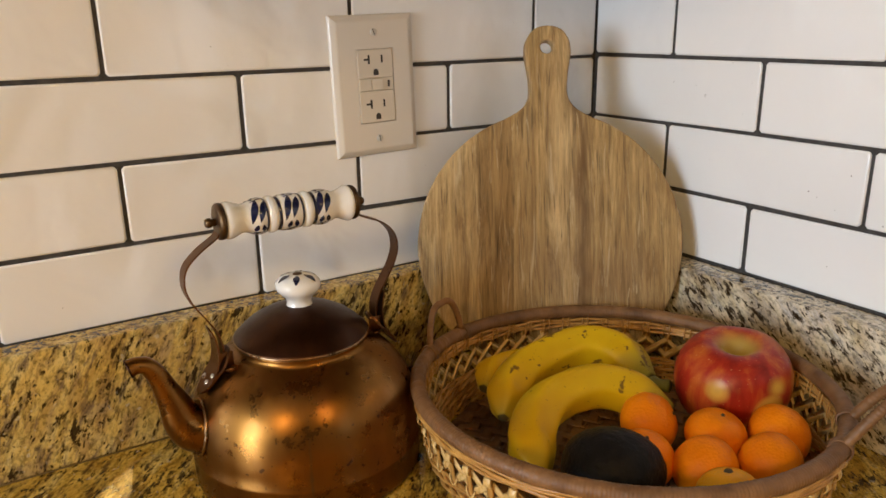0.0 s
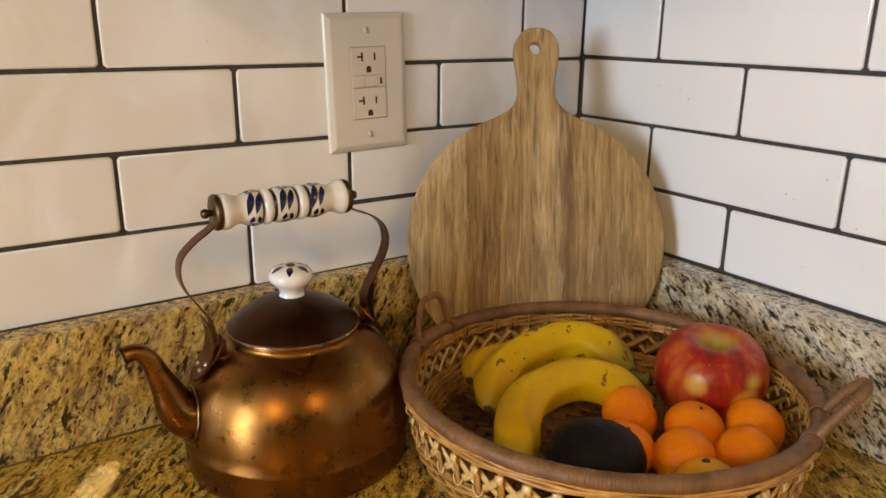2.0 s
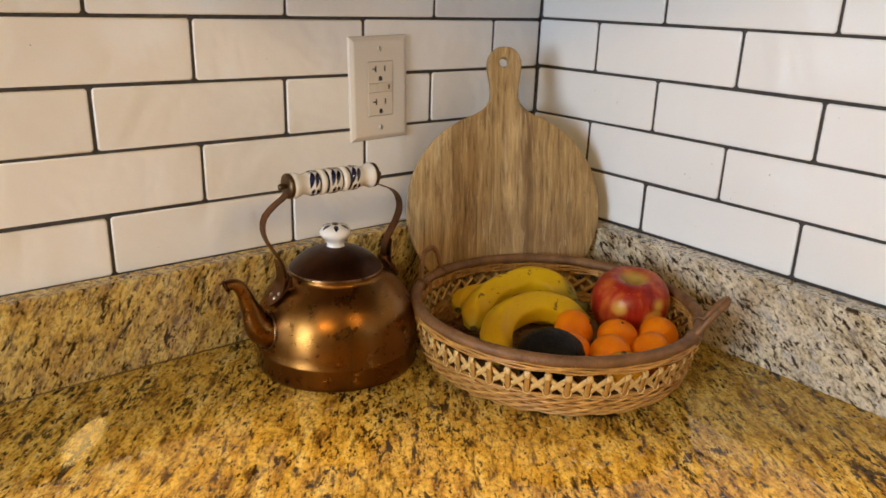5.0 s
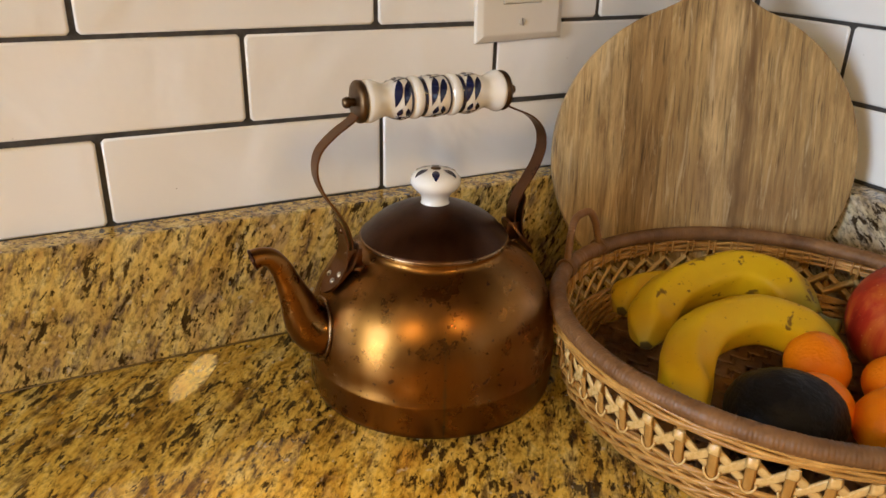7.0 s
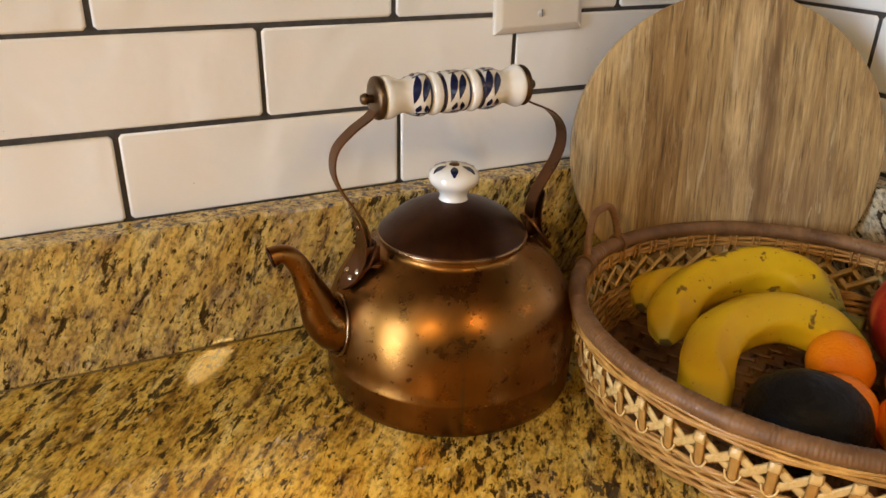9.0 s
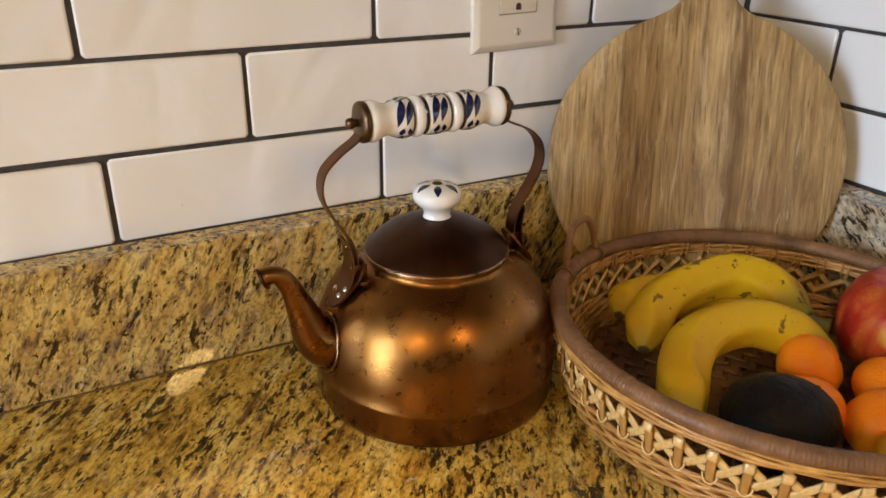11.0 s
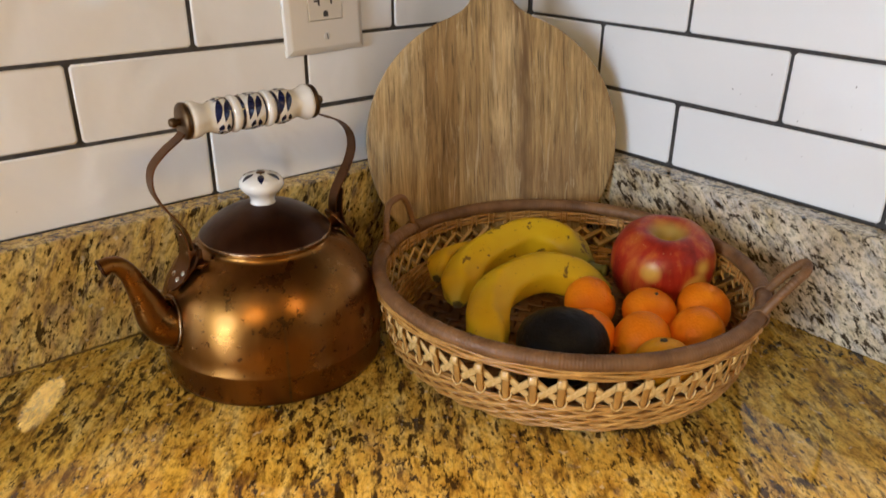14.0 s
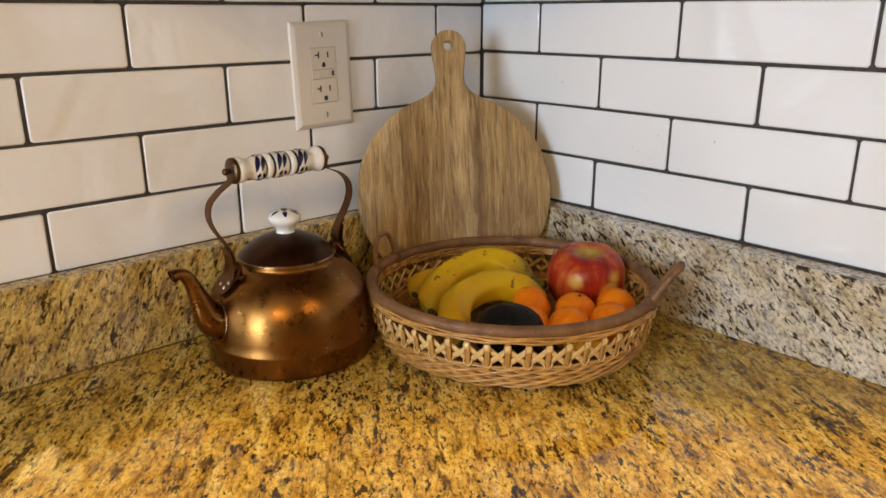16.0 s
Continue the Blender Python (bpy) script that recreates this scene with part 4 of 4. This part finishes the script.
def basket_handle(angle, lean_out, height, half, thick):
    """A bent stick wrapped in cane, standing on the rim. angle and half: where on the oval, and half its spread, in degrees."""
    pts = []
    for i in range(9):
        f = -1 + 2 * i / 8
        a = radians(angle + half * math.copysign(abs(f) ** 0.8, f))
        p = on_wall(a, 0.0680, lean_out * (1 - abs(f) ** 2.4))
        p.z += height * (1 - abs(f) ** 3.0) - 0.001
        pts.append(p)
    low = Vector((0, 0, 0.009))
    pts = [pts[0] - low] + pts + [pts[-1] - low]
    n = 48 * 4
    path = spline(pts, n)
    radii = [thick * (0.90, 1.0, 1.05, 1.0)[i % 4] for i in range(n)]
    tangent = Vector((-math.sin(radians(angle)), math.cos(radians(angle)), 0))
    ob = part("carrying_handle", tube(bmesh.new(), path, radii, 9, up=Vector((math.cos(radians(angle)), math.sin(radians(angle)), 0.02))), RIM_CANE, basket, "arched handle wrapped in brown cane")
    out = Vector((math.cos(radians(angle)), math.sin(radians(angle)), 0))
    for q in (pts[1], pts[-2]):
        loop = [Vector((q.x, q.y, 0.068)) + out * (0.0073 * math.cos(t)) + Vector((0, 0, 0.0073 * math.sin(t))) for t in [2 * math.pi * k / 20 for k in range(20)]]
        for d in (-0.0018, 0.0, 0.0018):
            part("lashing", tube(bmesh.new(), [p + tangent * d for p in loop], 0.0009, 6, closed=True), RIM_CANE, ob)


basket_handle(-12, 0.003, 0.0370, 10.5, 0.0030)
basket_handle(167, 0.024, 0.0390, 8.5, 0.0037)


# ---- fruit ----
def banana(points, radius, name_label, twist=0.0, stem=True):
    path = spline(points, 48)
    radii = []
    for i in range(48):
        f = i / 47
        r = 1.0
        if f < 0.16:
            r = 0.24 + 0.76 * math.sin(f / 0.16 * math.pi / 2) ** 1.0
        if f > 0.78:
            r = 0.36 + 0.64 * math.cos((f - 0.78) / 0.22 * math.pi / 2) ** 1.1
        radii.append(radius * r)
    bm = bmesh.new()
    layer = bm.verts.layers.float.new("along")
    n = len(path)
    sides = 30
    rings = []
    for i, p in enumerate(path):
        t = (path[min(i + 1, n - 1)] - path[max(i - 1, 0)]).normalized()
        s = t.cross(Vector((0.2, 0.3, 1))).normalized()
        w = s.cross(t)
        ring = []
        for k in range(sides):
            an = 2 * math.pi * k / sides + twist
            r = radii[i] * (1 + 0.065 * math.cos(5 * an) + 0.012 * math.cos(10 * an))
            v = bm.verts.new(p + s * (r * math.cos(an)) + w * (r * math.sin(an)))
            v[layer] = i / 47
            ring.append(v)
        rings.append(ring)
    for a, b in zip(rings, rings[1:]):
        for k in range(sides):
            j = (k + 1) % sides
            bm.faces.new((a[k], a[j], b[j], b[k]))
    bm.faces.new(rings[0][::-1])
    bm.faces.new(rings[-1])
    bmesh.ops.recalc_face_normals(bm, faces=bm.faces[:])
    return tagged(part("banana", bm, BANANA), name_label, "banana", "bananas in the basket")


banana([(-0.3015, -0.278, 0.021), (-0.2875, -0.248, 0.036), (-0.254, -0.229, 0.048), (-0.212, -0.231, 0.052), (-0.184, -0.250, 0.046), (-0.166, -0.278, 0.035)], 0.0178, "ripe yellow banana with brown spots in the basket")
bunch = banana([(-0.275, -0.197, 0.026), (-0.253, -0.178, 0.037), (-0.223, -0.170, 0.050), (-0.174, -0.177, 0.058), (-0.149, -0.204, 0.054), (-0.153, -0.243, 0.044)], 0.0178, "curved yellow banana with a green tip", 0.3)
banana([(-0.266, -0.157, 0.033), (-0.241, -0.144, 0.037), (-0.205, -0.148, 0.034), (-0.176, -0.178, 0.024), (-0.165, -0.212, 0.027), (-0.157, -0.242, 0.036)], 0.0163, "yellow banana lying under the other bananas", 0.6)

# the cut stems of the bunch
CROWN = make_cane("green_banana_stem", (0.10, 0.10, 0.015), (0.20, 0.19, 0.03), 0.5)
crown = part("banana_stem", tube(bmesh.new(), spline([(-0.1535, -0.240, 0.0445), (-0.1505, -0.250, 0.0435), (-0.1480, -0.259, 0.0450)], 8), [0.0068, 0.0062, 0.0056, 0.0052, 0.005, 0.005, 0.0052, 0.0056], 10), CROWN, bunch)

APL = [(0.0, -0.030), (0.006, -0.0315), (0.014, -0.0365), (0.022, -0.0385), (0.031, -0.0350), (0.039, -0.0260), (0.0450, -0.0120), (0.0478, 0.0030),
       (0.0472, 0.0170), (0.0430, 0.0290), (0.0355, 0.0375), (0.0270, 0.0415), (0.0190, 0.0410), (0.0120, 0.0360), (0.0065, 0.0285), (0.0, 0.0240)]
bm = bmesh.new()
lathe(bm, [(p.x if 0 < i < 63 else 0.0, p.y) for i, p in enumerate(spline([(r, h, 0) for r, h in APL], 64))], 64)
for v in bm.verts:
    a = math.atan2(v.co.y, v.co.x)
    f = 1 + 0.018 * math.cos(5 * a) + 0.012 * math.cos(2 * a + 1)
    v.co.x *= f
    v.co.y *= f
    v.co.z *= 1 + 0.05 * math.cos(a + 0.8) * (v.co.x ** 2 + v.co.y ** 2) ** 0.5 / 0.047
apple = part("apple", bm, APPLE)
apple.matrix_world = pose(-0.1060, -0.2880, 0.0490, 7, -5, 0) @ Matrix.Diagonal((0.955, 0.955, 0.915, 1))
tagged(apple, "large red apple with yellow patches in the basket", "apple")


def mandarin(place, radius, label, mat=None, squash=0.9, tilt=(0, 0), rz=0, stem=0.0019):
    prof = []
    for i in range(25):
        a = math.pi * i / 24
        r, h = math.sin(a), -math.cos(a)
        h *= squash
        if i > 20:
            h -= 0.05 * (1 - math.sin(a) / math.sin(math.pi * 20 / 24)) * 1.4
        prof.append((r * radius if 0 < i < 24 else 0.0, h * radius))
    bm = bmesh.new()
    lathe(bm, prof, 40)
    for v in bm.verts:
        v.co *= 1 + 0.02 * (noise.noise(v.co * 60 + Vector(place) * 50))
    ob = part("mandarin", bm, mat or ORANGE)
    ob.matrix_world = pose(*place, tilt[0], tilt[1], rz)
    tagged(ob, label, "mandarin", "mandarins in the basket")
    bm = bmesh.new()
    bmesh.ops.create_cone(bm, cap_ends=True, segments=8, radius1=stem, radius2=stem * 0.7, depth=0.0022, matrix=Matrix.Translation((0, 0, radius * squash * 0.93)))
    part("stem_button", bm, STEM, ob)
    return ob


PLAIN = "bright orange mandarin lying among the fruit"
mandarin((-0.191, -0.277, 0.0335), 0.0238, PLAIN, None, 0.92, (40, 50), 0)
mandarin((-0.230, -0.3075, 0.0300), 0.0232, PLAIN, None, 0.9, (5, -8), 40)
mandarin((-0.1655, -0.3205, 0.0345), 0.0232, "orange mandarin with its stem end up", None, 0.86, (6, -10), 80)
mandarin((-0.2045, -0.3420, 0.0320), 0.0236, PLAIN, None, 0.94, (-60, 30), 10)
mandarin((-0.1265, -0.3475, 0.0355), 0.0236, PLAIN, None, 0.92, (70, 30), 60)
mandarin((-0.1650, -0.3670, 0.0330), 0.0240, PLAIN, None, 0.92, (100, -40), 20)
mandarin((-0.2220, -0.3755, 0.0345), 0.0222, "yellowish mandarin with a dark stem end", YELLOW_ORANGE, 0.85, (8, 8), 120, 0.0036)

bm = bmesh.new()
AV = [(0.0, -0.040), (0.012, -0.0385), (0.022, -0.0345), (0.0305, -0.026), (0.0345, -0.014), (0.0352, -0.002), (0.0332, 0.010), (0.0290, 0.021), (0.0230, 0.030), (0.0160, 0.0365), (0.008, 0.0400), (0.0, 0.0408)]
lathe(bm, [(p.x if 0 < i < 47 else 0.0, p.y) for i, p in enumerate(spline([(r, h, 0) for r, h in AV], 48))], 56)
for v in bm.verts:
    v.co *= 1 + 0.014 * noise.noise(v.co * 170) + 0.02 * noise.noise(v.co * 40)
avocado = part("avocado", bm, AVOCADO)
avocado.matrix_world = pose(-0.2655, -0.3120, 0.0345, 84, 0, 62) @ Matrix.Scale(0.9, 4)
tagged(avocado, "dark ripe avocado with rough skin in the basket", "avocado")

# ---- electrical outlet on the tiled wall ----
outlet = thing("electrical_outlet", (-0.2805, -0.0002, 0.2838), 0, "ivory wall outlet with test buttons on tiles", "outlet", ry=-1.7)
PW, PH = 0.0850, 0.1275
bm = bmesh.new()
rings = []
for inset, depth in ((0.0, 0.0), (0.0, -0.0022), (0.0012, -0.0036), (0.0050, -0.0058), (0.0065, -0.0062)):
    w, h = PW / 2 - inset, PH / 2 - inset
    rings.append([bm.verts.new((x, depth, zz)) for x, zz in ((-w, -h), (w, -h), (w, h), (-w, h))])
RW, RH = 0.0186, 0.0337
rings.append([bm.verts.new((x, -0.0062, zz)) for x, zz in ((-RW, -RH), (RW, -RH), (RW, RH), (-RW, RH))])
rings.append([bm.verts.new((x, -0.0030, zz)) for x, zz in ((-RW, -RH), (RW, -RH), (RW, RH), (-RW, RH))])
for a, b in zip(rings, rings[1:]):
    for k in range(4):
        j = (k + 1) % 4
        bm.faces.new((a[k], a[j], b[j], b[k]))
bmesh.ops.recalc_face_normals(bm, faces=bm.faces[:])
part("cover_plate", bm, PLATE, outlet, "bevelled ivory cover plate", smooth=False)
part("shadow_gap", box(bmesh.new(), (-RW, -0.0032, -RH), (RW, -0.0028, RH)), PLATE_B, outlet, "", smooth=False)
FACE = -0.0070
for lo, hi in ((0.0075, 0.0331), (-0.0331, -0.0042)):
    part("receptacle_face", box(bmesh.new(), (-0.0181, FACE, lo), (0.0181, -0.0030, hi), 0.0008), PLATE_B, outlet, "", smooth=False)
part("button_strip", box(bmesh.new(), (-0.0181, FACE + 0.0006, -0.0040), (0.0181, -0.0030, 0.0073), 0.0004), PLATE_B, outlet, "", smooth=False)
for x0, x1 in ((-0.0176, -0.0056), (-0.0050, 0.0070)):
    part("test_button", box(bmesh.new(), (x0, FACE - 0.0006, -0.0034), (x1, FACE + 0.002, 0.0067), 0.0006), PLATE_B, outlet, "", smooth=False)
part("indicator_light", box(bmesh.new(), (0.0118, FACE - 0.0002, -0.0012), (0.0138, FACE + 0.002, 0.0046)), SLOT, outlet, "small dark indicator window", smooth=False)
for zc in (0.0243, -0.0160):
    for lo, hi in (((-0.0077, zc - 0.0040), (-0.0057, zc + 0.0040)), ((-0.0118, zc - 0.0009), (-0.0077, zc + 0.0009)), ((0.0058, zc - 0.0034), (0.0076, zc + 0.0034))):
        part("slot", box(bmesh.new(), (lo[0], FACE - 0.00015, lo[1]), (hi[0], FACE + 0.001, hi[1])), SLOT, outlet, "", smooth=False)
    bm = bmesh.new()
    arch = [(-0.0026, -0.0026), (0.0026, -0.0026), (0.0026, 0.0006)] + [(0.0026 * math.cos(radians(a)), 0.0006 + 0.0026 * math.sin(radians(a))) for a in range(20, 180, 20)] + [(-0.0026, 0.0006)]
    f = bm.faces.new([bm.verts.new((x, FACE - 0.00015, zc - 0.0118 + q)) for x, q in arch])
    ext = bmesh.ops.extrude_face_region(bm, geom=[f])
    for v in ext["geom"]:
        if isinstance(v, bmesh.types.BMVert):
            v.co.y += 0.001
    bmesh.ops.recalc_face_normals(bm, faces=bm.faces[:])
    part("ground_hole", bm, SLOT, outlet, "", smooth=False)
for zc, turn in ((0.0482, 70), (-0.0482, 80)):
    bm = bmesh.new()
    lathe(bm, [(0.0, -0.0008), (0.0020, -0.0008), (0.0031, -0.0002), (0.0033, 0.0006)], 20)
    bmesh.ops.transform(bm, matrix=Matrix.Translation((0, -0.0064, zc)) @ Matrix.Rotation(radians(-90), 4, "X"), verts=bm.verts)
    screw = part("screw", bm, SCREW, outlet)
    bm = box(bmesh.new(), (-0.0029, -0.0003, -0.00035), (0.0029, 0.0003, 0.00035))
    bmesh.ops.transform(bm, matrix=Matrix.Translation((0, -0.0073, zc)) @ Matrix.Rotation(radians(turn), 4, "Y"), verts=bm.verts)
    part("screw_slot", bm, SLOT, screw, "", smooth=False)


# ---- wall tiles ----
def tile_mesh(w, h):
    """A glazed tile w wide and h high, its face at y = 0 looking along -y, rounded at corners and edges."""
    bm = bmesh.new()
    rings = []
    for inset, y, rad in ((0.0, 0.0030, 0.0030), (0.0, 0.0012, 0.0030), (0.0006, 0.0004, 0.0028), (0.0020, 0.0, 0.0022)):
        ring = []
        for cx, cz, a0 in ((1, 1, 0), (-1, 1, 90), (-1, -1, 180), (1, -1, 270)):
            for a in (10, 80):
                t = radians(a0 + a)
                ring.append(bm.verts.new((cx * (w / 2 - inset - rad) + rad * math.cos(t), y, cz * (h / 2 - inset - rad) + rad * math.sin(t))))
        rings.append(ring)
    for a, b in zip(rings, rings[1:]):
        for k in range(8):
            j = (k + 1) % 8
            bm.faces.new((a[k], a[j], b[j], b[k]))
    bm.faces.new(rings[-1])
    bmesh.ops.recalc_face_normals(bm, faces=bm.faces[:])
    me = bpy.data.meshes.new("tile")
    bm.to_mesh(me)
    bm.free()
    me.materials.append(TILE)
    for p in me.polygons:
        p.use_smooth = len(p.vertices) == 4
    return me


FULL = tile_mesh(LONG - JOINT, ROW - JOINT)
rng = random.Random(11)
ROWS_UP = 7
EDGE_N, EDGE_E = (-0.192, -0.299, -0.1955, -0.301), (-0.213, -0.1085, -0.2135, -0.1095)


def lay_tiles(wall, first, place, end, lift):
    for k in range(ROWS_UP):
        zc = SPLASH + ROW * (k + 0.5) + lift
        j0 = first[k % 2 if k > 3 else k]
        while j0 < -LONG:
            j0 += LONG
        joints = [0.0012] + [j0 - LONG * i + rng.uniform(-0.0007, 0.0007) for i in range(12)]
        for a, b in zip(joints, joints[1:]):
            if b < end:
                break
            w = a - b - JOINT
            if a > 0:
                w = -0.0010 - b - JOINT / 2
            if w < 0.012:
                continue
            me = FULL if abs(w - (LONG - JOINT)) < 0.004 else tile_mesh(w, ROW - JOINT)
            ob = new("tile", me)
            ob.parent = wall
            ob.matrix_world = place(b + JOINT / 2 + w / 2, zc + rng.uniform(-0.0004, 0.0004), rng.uniform(-0.25, 0.25), rng.uniform(-0.35, 0.35))


lay_tiles(wall_north, EDGE_N, lambda s, zc, r1, r2: pose(s, 0, zc, r1, 0, r2), -1.6, -0.0008)
lay_tiles(wall_east, EDGE_E, lambda s, zc, r1, r2: pose(0, s, zc, 0, r1, -90 + r2), -1.18, 0.0014)
